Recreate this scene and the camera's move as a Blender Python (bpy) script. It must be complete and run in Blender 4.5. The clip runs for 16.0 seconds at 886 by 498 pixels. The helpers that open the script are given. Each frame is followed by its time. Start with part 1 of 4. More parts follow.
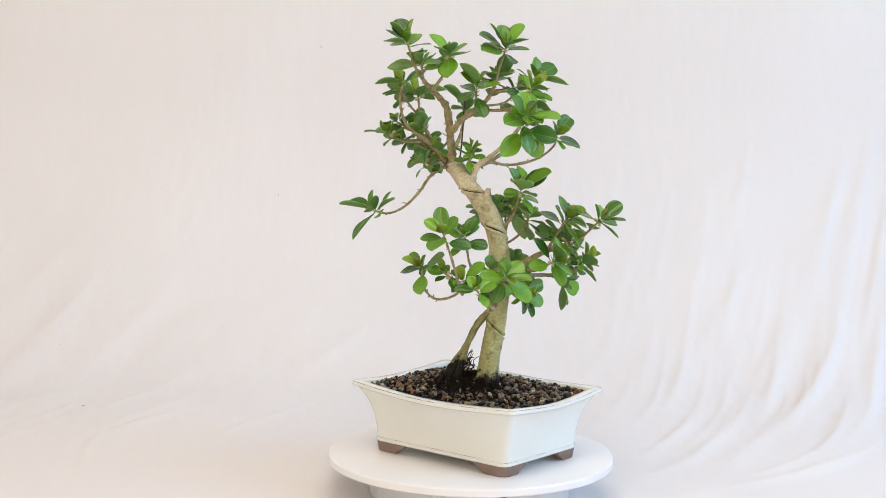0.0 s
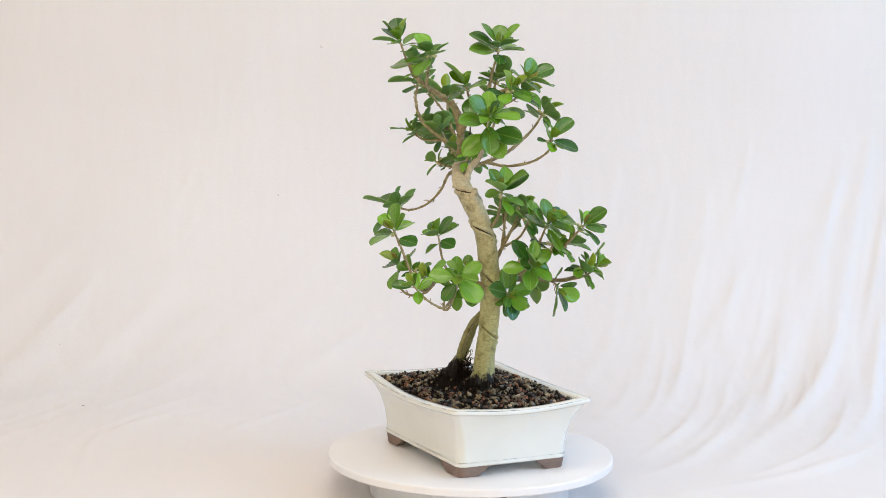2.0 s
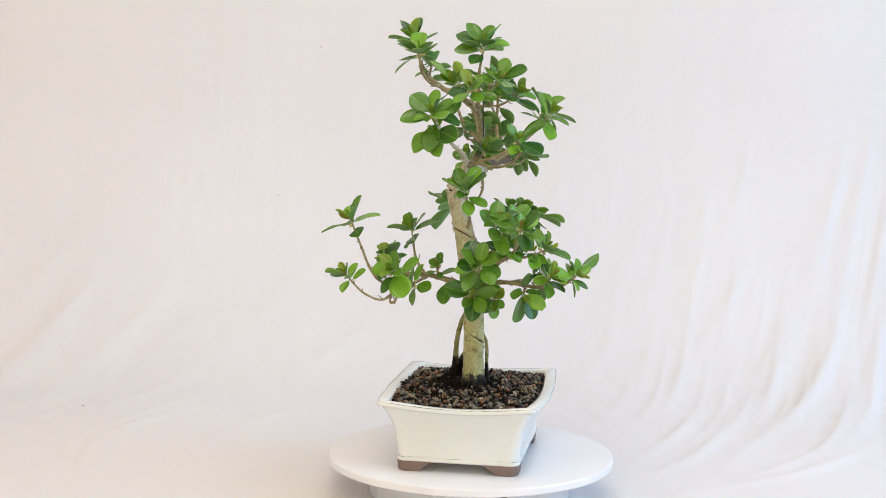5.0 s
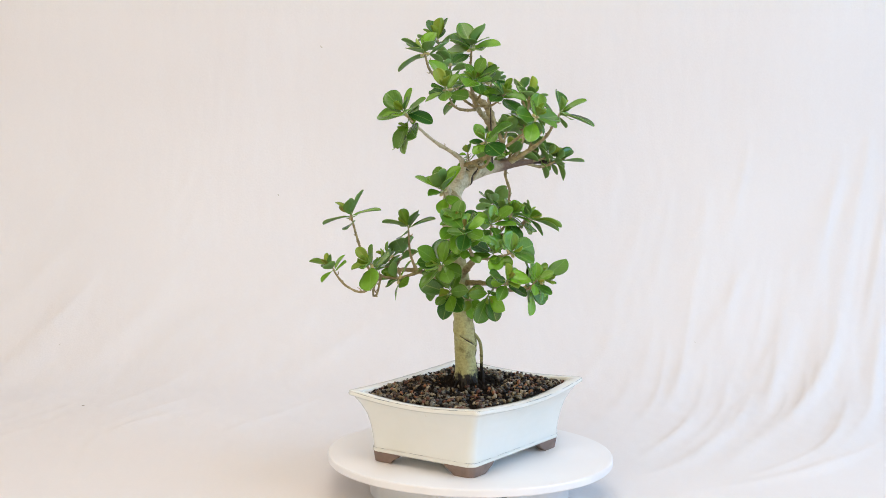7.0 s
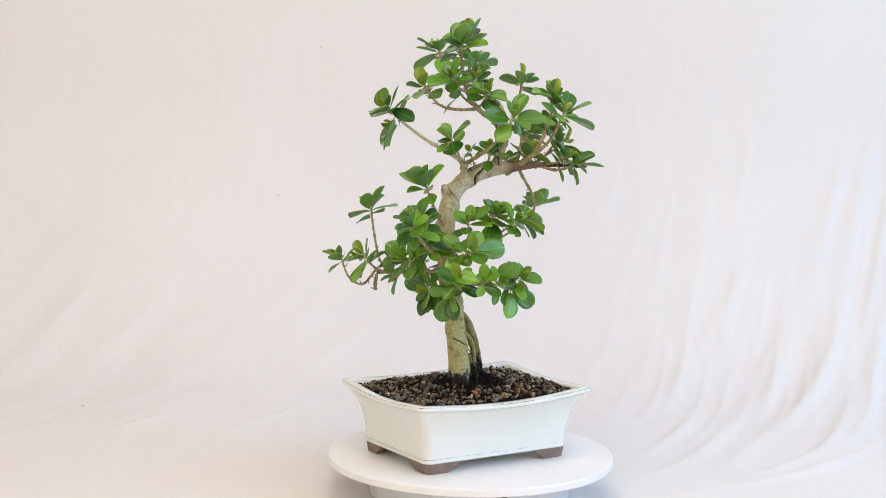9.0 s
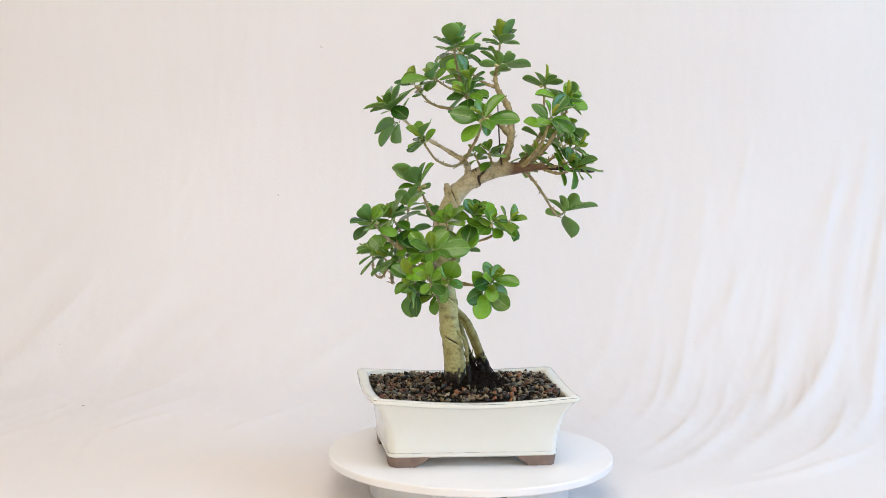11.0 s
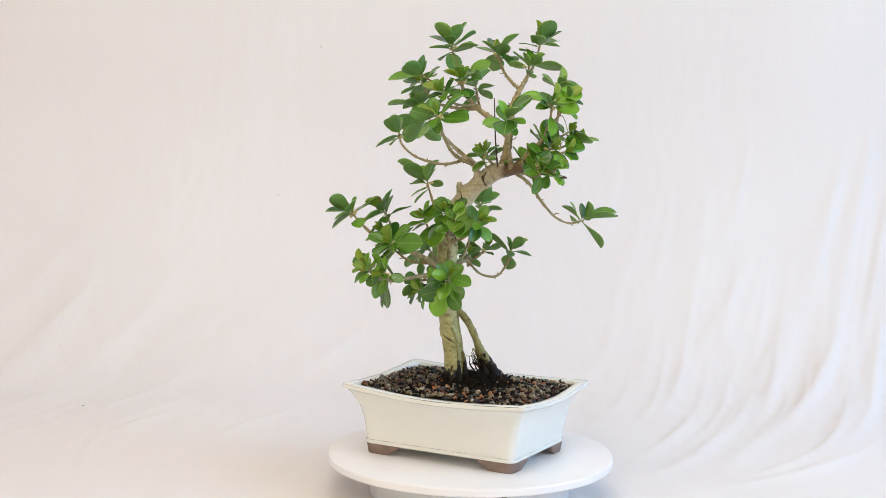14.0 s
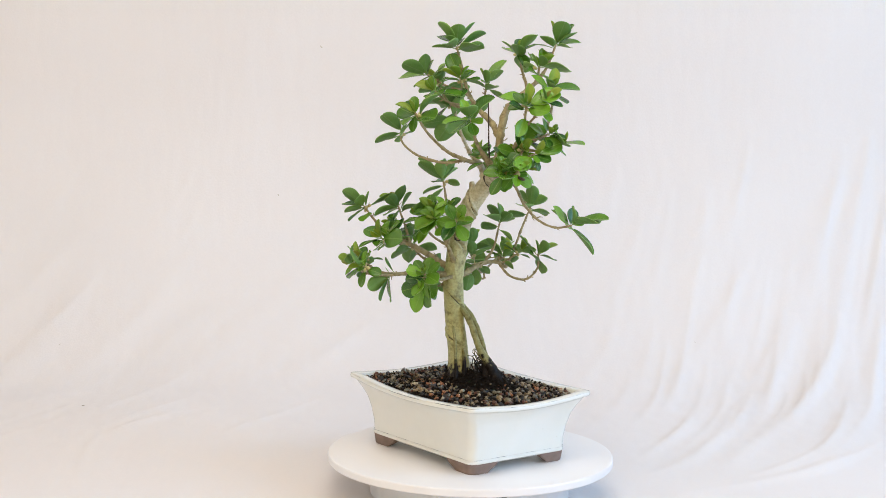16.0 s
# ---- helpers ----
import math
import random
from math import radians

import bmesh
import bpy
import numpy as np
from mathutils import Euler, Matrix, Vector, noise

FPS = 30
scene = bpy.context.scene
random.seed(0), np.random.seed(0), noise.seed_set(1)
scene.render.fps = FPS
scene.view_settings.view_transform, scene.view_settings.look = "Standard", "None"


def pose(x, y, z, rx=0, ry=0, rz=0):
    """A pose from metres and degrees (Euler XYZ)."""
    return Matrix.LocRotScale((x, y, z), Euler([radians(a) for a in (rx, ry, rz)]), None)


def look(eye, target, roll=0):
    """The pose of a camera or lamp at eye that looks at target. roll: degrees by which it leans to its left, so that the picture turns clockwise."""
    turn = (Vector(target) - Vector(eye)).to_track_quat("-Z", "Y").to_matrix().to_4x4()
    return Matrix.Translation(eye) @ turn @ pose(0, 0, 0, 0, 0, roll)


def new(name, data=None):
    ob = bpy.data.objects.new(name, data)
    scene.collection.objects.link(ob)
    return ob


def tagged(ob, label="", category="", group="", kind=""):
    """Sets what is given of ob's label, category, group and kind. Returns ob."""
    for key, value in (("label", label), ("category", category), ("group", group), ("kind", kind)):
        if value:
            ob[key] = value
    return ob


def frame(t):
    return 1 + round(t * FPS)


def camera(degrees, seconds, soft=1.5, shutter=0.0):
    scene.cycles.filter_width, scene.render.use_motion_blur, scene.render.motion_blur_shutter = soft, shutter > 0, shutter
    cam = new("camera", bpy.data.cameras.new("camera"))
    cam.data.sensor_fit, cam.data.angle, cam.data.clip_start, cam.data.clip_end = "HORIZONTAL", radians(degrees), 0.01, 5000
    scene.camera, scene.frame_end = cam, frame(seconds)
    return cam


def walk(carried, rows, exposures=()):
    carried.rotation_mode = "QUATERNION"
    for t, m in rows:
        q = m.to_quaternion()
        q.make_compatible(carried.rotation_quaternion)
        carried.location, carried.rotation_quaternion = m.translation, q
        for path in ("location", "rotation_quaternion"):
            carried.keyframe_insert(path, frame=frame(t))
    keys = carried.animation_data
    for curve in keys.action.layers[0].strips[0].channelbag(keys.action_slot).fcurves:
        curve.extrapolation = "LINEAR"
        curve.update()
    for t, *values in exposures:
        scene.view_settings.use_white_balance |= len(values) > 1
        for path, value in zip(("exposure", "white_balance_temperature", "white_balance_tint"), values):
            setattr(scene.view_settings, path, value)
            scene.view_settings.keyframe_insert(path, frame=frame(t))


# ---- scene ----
cam = camera(26.2, 16.0, soft=0.6)
EYE, AIM = (0.0, -2.611, 0.653), (-0.0419, -0.1357, 0.3062)
walk(cam, [(0.0, look(EYE, AIM, 1.15)), (16.0, look(EYE, AIM, 1.15))])

# ---- light: a cool window at one side, a warm one behind the camera, an added fill lamp under the ceiling ----
world = bpy.data.worlds.new("sky")
scene.world = world
world.use_nodes = True
sky = world.node_tree.nodes.new("ShaderNodeTexSky")
sky.sky_type, sky.sun_disc = "NISHITA", False
sky.sun_elevation, sky.sun_rotation = radians(40), radians(120)
world.node_tree.links.new(sky.outputs[0], world.node_tree.nodes["Background"].inputs[0])
world.node_tree.nodes["Background"].inputs[1].default_value = 0.1
scene.view_settings.exposure = 0.0


def area(name, m, sx, sy, watts, colour):
    lamp = bpy.data.lights.new(name, "AREA")
    lamp.shape, lamp.size, lamp.size_y, lamp.energy, lamp.color = "RECTANGLE", sx, sy, watts, colour
    ob = new(name, lamp)
    ob.matrix_world = m
    return ob


COOL, WARM = (0.28, 0.59, 1.0), (1.0, 0.77, 0.46)
area("window_light", look((2.38, -0.75, 1.25), (0.0, -0.3, 0.35)), 2.0, 1.7, 42.0, COOL)
area("rear_window_light", look((-0.3, -3.57, 1.2), (-0.1, 0.0, 0.2)), 2.0, 1.9, 33.0, WARM)
# added lamp in place of ceiling bounce, brightens the disc and floor
area("ceiling_light", look((-0.1, -1.1, 2.38), (-0.1, -1.1, 0.0)), 2.2, 1.6, 34.0, (1.0, 0.875, 0.75))


# ---- materials ----
def mat(name, rough=0.6, metal=0.0):
    m = bpy.data.materials.new(name)
    m.use_nodes = True
    b = m.node_tree.nodes["Principled BSDF"]
    b.inputs["Roughness"].default_value, b.inputs["Metallic"].default_value = rough, metal
    return m, m.node_tree.nodes, m.node_tree.links, b


def add(nodes, kind, **values):
    n = nodes.new("ShaderNode" + kind)
    for key, v in values.items():
        n.inputs[key.replace("_", " ")].default_value = v
    return n


def ramp(nodes, *stops):
    n = nodes.new("ShaderNodeValToRGB")
    e = n.color_ramp.elements
    while len(e) < len(stops):
        e.new(0.5)
    for el, (at, c) in zip(e, stops):
        el.position, el.color = at, (*c, 1)
    return n


def coords(nodes, links, kind="Object"):
    return nodes.new("ShaderNodeTexCoord").outputs[kind]


def mixed(nodes, links, fac, a, b, blend="MIX"):
    n = nodes.new("ShaderNodeMix")
    n.data_type, n.blend_type = "RGBA", blend
    for socket, v in ((n.inputs[0], fac), (n.inputs[6], a), (n.inputs[7], b)):
        if isinstance(v, bpy.types.NodeSocket):
            links.new(v, socket)
        else:
            socket.default_value = v if isinstance(v, float) else (*v, 1)
    return n.outputs[2]


def noise_tex(nodes, links, where, scale, detail=4.0, rough=0.55):
    n = add(nodes, "TexNoise", Scale=scale, Detail=detail, Roughness=rough)
    links.new(where, n.inputs["Vector"])
    return n.outputs["Fac"]


def bump(nodes, links, height, bsdf, strength=0.3, dist=0.001):
    n = add(nodes, "Bump", Strength=strength, Distance=dist)
    links.new(height, n.inputs["Height"])
    links.new(n.outputs[0], bsdf.inputs["Normal"])


def cloth_mat():
    m, n, l, b = mat("white_cotton", 0.9)
    c = coords(n, l)
    big = noise_tex(n, l, c, 2.5, 3)
    fine = noise_tex(n, l, c, 270, 3, 0.65)
    r = ramp(n, (0.3, (0.83, 0.787, 0.766)), (0.7, (0.85, 0.812, 0.794)))
    l.new(big, r.inputs[0])
    l.new(mixed(n, l, 0.04, r.outputs[0], fine), b.inputs["Base Color"])
    b.inputs["Sheen Weight"].default_value = 0.1
    # soft crumples drawn out along the hang of the cloth, under the weave
    lie = n.new("ShaderNodeMapping")
    lie.inputs["Rotation"].default_value, lie.inputs["Scale"].default_value = (0.0, 0.45, 0.0), (1.0, 0.45, 0.3)
    l.new(c, lie.inputs["Vector"])
    crumple = noise_tex(n, l, lie.outputs[0], 14, 2, 0.5)
    first = add(n, "Bump", Strength=0.55, Distance=0.008)
    l.new(crumple, first.inputs["Height"])
    second = add(n, "Bump", Strength=0.4, Distance=0.0009)
    l.new(fine, second.inputs["Height"])
    l.new(first.outputs[0], second.inputs["Normal"])
    l.new(second.outputs[0], b.inputs["Normal"])
    return m


def plain_mat(name, colour, rough=0.6, scale=30.0, spread=0.06, relief=0.05):
    m, n, l, b = mat(name, rough)
    c = coords(n, l)
    v = noise_tex(n, l, c, scale)
    r = ramp(n, (0.3, tuple(x * (1 - spread) for x in colour)), (0.7, tuple(min(1, x * (1 + spread)) for x in colour)))
    l.new(v, r.inputs[0])
    l.new(r.outputs[0], b.inputs["Base Color"])
    bump(n, l, noise_tex(n, l, c, scale * 9), b, relief, 0.001)
    return m


def glaze_mat():
    m, n, l, b = mat("cream_glaze", 0.22)
    c = coords(n, l)
    r = ramp(n, (0.3, (0.80, 0.808, 0.745)), (0.7, (0.84, 0.85, 0.805)))
    l.new(noise_tex(n, l, c, 14), r.inputs[0])
    specks = ramp(n, (0.74, (1, 1, 1)), (0.79, (0.72, 0.66, 0.56)))
    l.new(noise_tex(n, l, c, 130, 2), specks.inputs[0])
    l.new(mixed(n, l, 0.35, r.outputs[0], specks.outputs[0], "MULTIPLY"), b.inputs["Base Color"])
    b.inputs["Coat Weight"].default_value, b.inputs["Coat Roughness"].default_value = 0.35, 0.12
    bump(n, l, noise_tex(n, l, c, 60, 2), b, 0.1, 0.002)
    return m


def rim_line_mat():
    m, n, l, b = mat("thin_glaze_edge", 0.35)
    c = coords(n, l)
    r = ramp(n, (0.44, (0.20, 0.22, 0.23)), (0.54, (0.70, 0.68, 0.62)))
    l.new(noise_tex(n, l, c, 45, 3), r.inputs[0])
    l.new(r.outputs[0], b.inputs["Base Color"])
    return m


def bark_mat(name="bark", soil=0.088, low_colour=(0.57, 0.565, 0.27), high_colour=(0.70, 0.63, 0.47)):
    m, n, l, b = mat(name, 0.5)
    c = coords(n, l)
    sep = n.new("ShaderNodeSeparateXYZ")
    l.new(c, sep.inputs[0])
    # greenish low down, greyer and pinker above, soil-stained at the roots
    up = add(n, "MapRange", From_Min=0.25, From_Max=0.39)
    l.new(sep.outputs[2], up.inputs["Value"])
    base = mixed(n, l, up.outputs[0], low_colour, high_colour)
    blotch = ramp(n, (0.30, (0.36, 0.32, 0.21)), (0.46, (0.88, 0.86, 0.78)), (0.72, (1.0, 1.0, 0.97)))
    l.new(noise_tex(n, l, c, 70, 6), blotch.inputs[0])
    col = mixed(n, l, 0.9, base, blotch.outputs[0], "MULTIPLY")
    grain = ramp(n, (0.35, (0.6, 0.56, 0.48)), (0.6, (1, 1, 1)))
    l.new(noise_tex(n, l, c, 320, 5), grain.inputs[0])
    col = mixed(n, l, 0.5, col, grain.outputs[0], "MULTIPLY")
    flat = n.new("ShaderNodeMapping")
    flat.inputs["Scale"].default_value = (0.6, 0.6, 1.3)
    l.new(c, flat.inputs["Vector"])
    rings = noise_tex(n, l, flat.outputs[0], 210, 4, 0.6)
    wrinkle = ramp(n, (0.33, (0.42, 0.36, 0.27)), (0.46, (0.93, 0.91, 0.86)), (0.75, (1, 1, 1)))
    l.new(rings, wrinkle.inputs[0])
    col = mixed(n, l, 0.4, col, wrinkle.outputs[0], "MULTIPLY")
    wob = n.new("ShaderNodeMath")
    wob.operation = "MULTIPLY_ADD"
    l.new(noise_tex(n, l, c, 130, 5), wob.inputs[0])
    wob.inputs[1].default_value = -0.05
    l.new(sep.outputs[2], wob.inputs[2])
    low = add(n, "MapRange", From_Min=soil, From_Max=soil + 0.009)
    l.new(wob.outputs[0], low.inputs["Value"])
    # old brown cut wood where the trunk was shortened
    back = add(n, "MapRange", From_Min=0.034, From_Max=0.05)
    l.new(sep.outputs[1], back.inputs["Value"])
    under = add(n, "MapRange", From_Min=0.408, From_Max=0.42, To_Min=1.0, To_Max=0.0)
    l.new(sep.outputs[2], under.inputs["Value"])
    both = n.new("ShaderNodeMath")
    both.operation = "MULTIPLY"
    l.new(back.outputs[0], both.inputs[0])
    l.new(under.outputs[0], both.inputs[1])
    cut = mixed(n, l, 0.8, (0.17, 0.10, 0.06), grain.outputs[0], "MULTIPLY")
    col = mixed(n, l, both.outputs[0], col, cut)
    l.new(mixed(n, l, low.outputs[0], (0.011, 0.008, 0.006), col), b.inputs["Base Color"])
    bump(n, l, mixed(n, l, 0.5, noise_tex(n, l, c, 240, 6), rings), b, 0.9, 0.0025)
    return m


def twig_mat(name, a, b_):
    m, n, l, b = mat(name, 0.7)
    c = coords(n, l)
    r = ramp(n, (0.3, a), (0.7, b_))
    l.new(noise_tex(n, l, c, 160, 5), r.inputs[0])
    l.new(r.outputs[0], b.inputs["Base Color"])
    bump(n, l, noise_tex(n, l, c, 420, 4), b, 0.5, 0.001)
    return m


def leaf_mat(name, dark, light, rough, rib, clear=0.25):
    m, n, l, b = mat(name, rough)
    c = coords(n, l)
    sep = n.new("ShaderNodeSeparateXYZ")
    l.new(c, sep.inputs[0])
    rnd = n.new("ShaderNodeObjectInfo").outputs["Random"]
    col = ramp(n, (0.0, dark), (0.82, light), (1.0, tuple(min(1, x * 1.25) for x in light)))
    l.new(rnd, col.inputs[0])
    mott = ramp(n, (0.3, (0.70, 0.78, 0.72)), (0.5, (0.95, 0.97, 0.9)), (0.72, (1, 1, 1)))
    l.new(noise_tex(n, l, c, 4, 5), mott.inputs[0])
    out = mixed(n, l, 0.85, col.outputs[0], mott.outputs[0], "MULTIPLY")
    ab = n.new("ShaderNodeMath")
    ab.operation = "ABSOLUTE"
    l.new(sep.outputs[1], ab.inputs[0])
    # side veins that slant forward from the midrib
    slant = n.new("ShaderNodeMath")
    slant.operation = "MULTIPLY_ADD"
    l.new(ab.outputs[0], slant.inputs[0])
    slant.inputs[1].default_value = -0.75
    l.new(sep.outputs[0], slant.inputs[2])
    wave = n.new("ShaderNodeMath")
    wave.operation = "PINGPONG"
    wave.inputs[1].default_value = 0.045
    l.new(slant.outputs[0], wave.inputs[0])
    vein = add(n, "MapRange", From_Min=0.0, From_Max=0.012, To_Min=0.16, To_Max=0.0)
    l.new(wave.outputs[0], vein.inputs["Value"])
    out = mixed(n, l, vein.outputs[0], out, rib)
    mid = add(n, "MapRange", From_Min=0.002, From_Max=0.018, To_Min=1.0, To_Max=0.0)
    l.new(ab.outputs[0], mid.inputs["Value"])
    soft = n.new("ShaderNodeMath")
    soft.operation = "MULTIPLY"
    soft.inputs[1].default_value = 0.55
    l.new(mid.outputs[0], soft.inputs[0])
    out = mixed(n, l, soft.outputs[0], out, rib)
    l.new(out, b.inputs["Base Color"])
    b.inputs["Specular IOR Level"].default_value = 0.5
    b.inputs["Coat Weight"].default_value, b.inputs["Coat Roughness"].default_value = (0.35 if rough < 0.5 else 0.0), 0.12
    tr = n.new("ShaderNodeBsdfTranslucent")
    l.new(mixed(n, l, 0.6, out, (0.25, 0.42, 0.03)), tr.inputs[0])
    mx = n.new("ShaderNodeMixShader")
    mx.inputs[0].default_value = clear
    l.new(b.outputs[0], mx.inputs[1])
    l.new(tr.outputs[0], mx.inputs[2])
    l.new(mx.outputs[0], n["Material Output"].inputs[0])
    bump(n, l, noise_tex(n, l, c, 9, 3), b, 0.12, 0.02)
    return m


def pebble_mat():
    m, n, l, b = mat("pebbles", 0.45)
    g = n.new("ShaderNodeNewGeometry")
    r = ramp(n, (0.0, (0.010, 0.008, 0.006)), (0.24, (0.055, 0.032, 0.020)), (0.38, (0.22, 0.15, 0.075)), (0.50, (0.36, 0.27, 0.15)), (0.60, (0.15, 0.055, 0.028)),
             (0.70, (0.26, 0.23, 0.15)), (0.80, (0.44, 0.18, 0.075)), (0.86, (0.20, 0.19, 0.15)), (0.93, (0.60, 0.50, 0.35)))
    r.color_ramp.interpolation = "CONSTANT"
    l.new(g.outputs["Random Per Island"], r.inputs[0])
    c = coords(n, l)
    d = ramp(n, (0.36, (0.26, 0.23, 0.20)), (0.66, (1, 1, 1)))
    l.new(noise_tex(n, l, c, 500, 4), d.inputs[0])
    l.new(mixed(n, l, 0.8, r.outputs[0], d.outputs[0], "MULTIPLY"), b.inputs["Base Color"])
    return m


CLOTH, GLAZE, RIM_LINE, BARK, PEBBLES = cloth_mat(), glaze_mat(), rim_line_mat(), bark_mat(), pebble_mat()
WALL = plain_mat("white_wall_paint", (0.78, 0.76, 0.73), 0.8, 3)
FLOOR = plain_mat("pale_floor", (0.55, 0.5, 0.44), 0.6, 5)
CLAY = plain_mat("brown_clay", (0.235, 0.168, 0.138), 0.8, 60, 0.14, 0.3)
TABLE_WHITE = plain_mat("white_laminate", (0.88, 0.87, 0.87), 0.35, 8, 0.02, 0.02)
BASE_WHITE = plain_mat("white_base_plastic", (0.78, 0.79, 0.80), 0.4, 8, 0.02, 0.02)
DARK = plain_mat("dark_print", (0.05, 0.05, 0.055), 0.6)
SOIL = plain_mat("black_potting_soil", (0.016, 0.012, 0.009), 0.95, 200, 0.5, 0.8)
SOIL.node_tree.nodes["Principled BSDF"].inputs["Specular IOR Level"].default_value = 0.1
ROOT_HAIR = plain_mat("black_fine_root", (0.022, 0.016, 0.012), 0.9, 150, 0.4, 0.5)
ROOT_HAIR.node_tree.nodes["Principled BSDF"].inputs["Specular IOR Level"].default_value = 0.15
TWIG = twig_mat("tan_twig", (0.20, 0.155, 0.07), (0.45, 0.375, 0.19))
DEAD = twig_mat("dead_twig", (0.03, 0.02, 0.015), (0.08, 0.055, 0.04))
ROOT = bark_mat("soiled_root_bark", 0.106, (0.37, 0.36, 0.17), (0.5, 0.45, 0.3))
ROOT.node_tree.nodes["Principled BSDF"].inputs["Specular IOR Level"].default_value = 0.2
LEAF = leaf_mat("leaf_green", (0.022, 0.112, 0.016), (0.18, 0.40, 0.026), 0.24, (0.30, 0.50, 0.08), 0.16)
LEAF_UNDER = leaf_mat("leaf_underside", (0.14, 0.30, 0.07), (0.22, 0.40, 0.10), 0.5, (0.3, 0.42, 0.18))
# yellowish margin, its colour paled for the light a leaf's thickness catches
LEAF_LIT_EDGE = leaf_mat("leaf_lit_edge", (0.24, 0.42, 0.10), (0.36, 0.54, 0.16), 0.5, (0.36, 0.54, 0.16))
YOUNG = leaf_mat("leaf_young", (0.20, 0.39, 0.035), (0.34, 0.47, 0.05), 0.35, (0.42, 0.46, 0.14), 0.35)
BUD = leaf_mat("leaf_bud", (0.34, 0.27, 0.06), (0.38, 0.44, 0.07), 0.4, (0.4, 0.36, 0.14), 0.3)


# ---- building helpers ----
def finish(name, bm, material, smooth=True):
    me = bpy.data.meshes.new(name)
    bmesh.ops.recalc_face_normals(bm, faces=bm.faces)
    bm.to_mesh(me)
    bm.free()
    for mt in material if isinstance(material, (list, tuple)) else [material]:
        me.materials.append(mt)
    if smooth:
        me.polygons.foreach_set("use_smooth", [True] * len(me.polygons))
    return me


def part(name, bm, material, parent=None, label="", smooth=True):
    ob = new(name, finish(name, bm, material, smooth))
    ob.parent = parent
    return tagged(ob, label)


def box(bm, lo, hi):
    v = [bm.verts.new((x, y, z)) for x in (lo[0], hi[0]) for y in (lo[1], hi[1]) for z in (lo[2], hi[2])]
    for f in ((0, 1, 3, 2), (4, 6, 7, 5), (0, 4, 5, 1), (2, 3, 7, 6), (0, 2, 6, 4), (1, 5, 7, 3)):
        bm.faces.new([v[i] for i in f])


def stacked(bm, rings, close_start=True, close_end=True):
    """Skin closed rings of equal length, in order."""
    rows = [[bm.verts.new(p) for p in ring] for ring in rings]
    n = len(rows[0])
    for a, b in zip(rows, rows[1:]):
        for i in range(n):
            bm.faces.new((a[i], a[(i + 1) % n], b[(i + 1) % n], b[i]))
    if close_start:
        bm.faces.new(rows[0][::-1])
    if close_end:
        bm.faces.new(rows[-1])


def turned(bm, profile, n=96):
    """A solid of revolution about z from (radius, height) pairs, closed by caps."""
    stacked(bm, [[(r * math.cos(2 * math.pi * i / n), r * math.sin(2 * math.pi * i / n), z) for i in range(n)] for r, z in profile])


def smooth_line(points, steps):
    """Catmull-Rom through (x, y, z, radius) points."""
    p = [Vector(q) for q in points]
    p = [p[0] * 2 - p[1]] + p + [p[-1] * 2 - p[-2]]
    out = []
    for i in range(1, len(p) - 2):
        a, b, c, d = p[i - 1:i + 3]
        for k in range(steps):
            t = k / steps
            out.append(0.5 * ((2 * b) + (c - a) * t + (2 * a - 5 * b + 4 * c - d) * t * t + (3 * b - a - 3 * c + d) * t ** 3))
    return out + [p[-2]]


def tube(bm, line, n=8, shape=None):
    """Sweep a round section along (x, y, z, radius) points. shape(i, outward, centre) scales the radius."""
    rings, side = [], None
    for i, q in enumerate(line):
        c = q.to_3d()
        ahead = (line[min(i + 1, len(line) - 1)].to_3d() - line[max(i - 1, 0)].to_3d()).normalized()
        if side is None:
            side = ahead.orthogonal().normalized()
        side = (side - ahead * side.dot(ahead)).normalized()
        other = ahead.cross(side)
        ways = [math.cos(2 * math.pi * k / n) * side + math.sin(2 * math.pi * k / n) * other for k in range(n)]
        rings.append([c + q[3] * (shape(i, d, c) if shape else 1) * d for d in ways])
    stacked(bm, rings)


# ---- the room, closed around the camera ----
F = -0.058
X0, X1, Y0, Y1, TOP = -2.4, 2.4, -3.6, 1.3, 2.45


def wall(name, *boxes):
    bm = bmesh.new()
    for lo, hi in boxes:
        box(bm, lo, hi)
    return tagged(part(name, bm, WALL, smooth=False), "plain white painted wall", "wall", kind="structure")


bm = bmesh.new()
box(bm, (X0 - 0.2, Y0 - 0.2, F - 0.15), (X1 + 0.2, Y1 + 0.2, F - 0.004))
tagged(part("floor", bm, FLOOR, smooth=False), "pale floor under the cloth", "floor", kind="structure")
bm = bmesh.new()
box(bm, (X0 - 0.2, Y0 - 0.2, TOP), (X1 + 0.2, Y1 + 0.2, TOP + 0.15))
tagged(part("ceiling", bm, WALL, smooth=False), "plain white ceiling", "ceiling", kind="structure")
wall("wall_west", ((X0 - 0.2, Y0, F - 0.004), (X0, Y1, TOP)))
wall("wall_north", ((X0 - 0.2, Y1, F - 0.004), (X1 + 0.2, Y1 + 0.2, TOP)))
wall("wall_south", ((X0 - 0.2, Y0 - 0.2, F - 0.004), (-1.3, Y0, TOP)), ((0.7, Y0 - 0.2, F - 0.004), (X1 + 0.2, Y0, TOP)),
     ((-1.3, Y0 - 0.2, F - 0.004), (0.7, Y0, 0.25)), ((-1.3, Y0 - 0.2, 2.15), (0.7, Y0, TOP)))
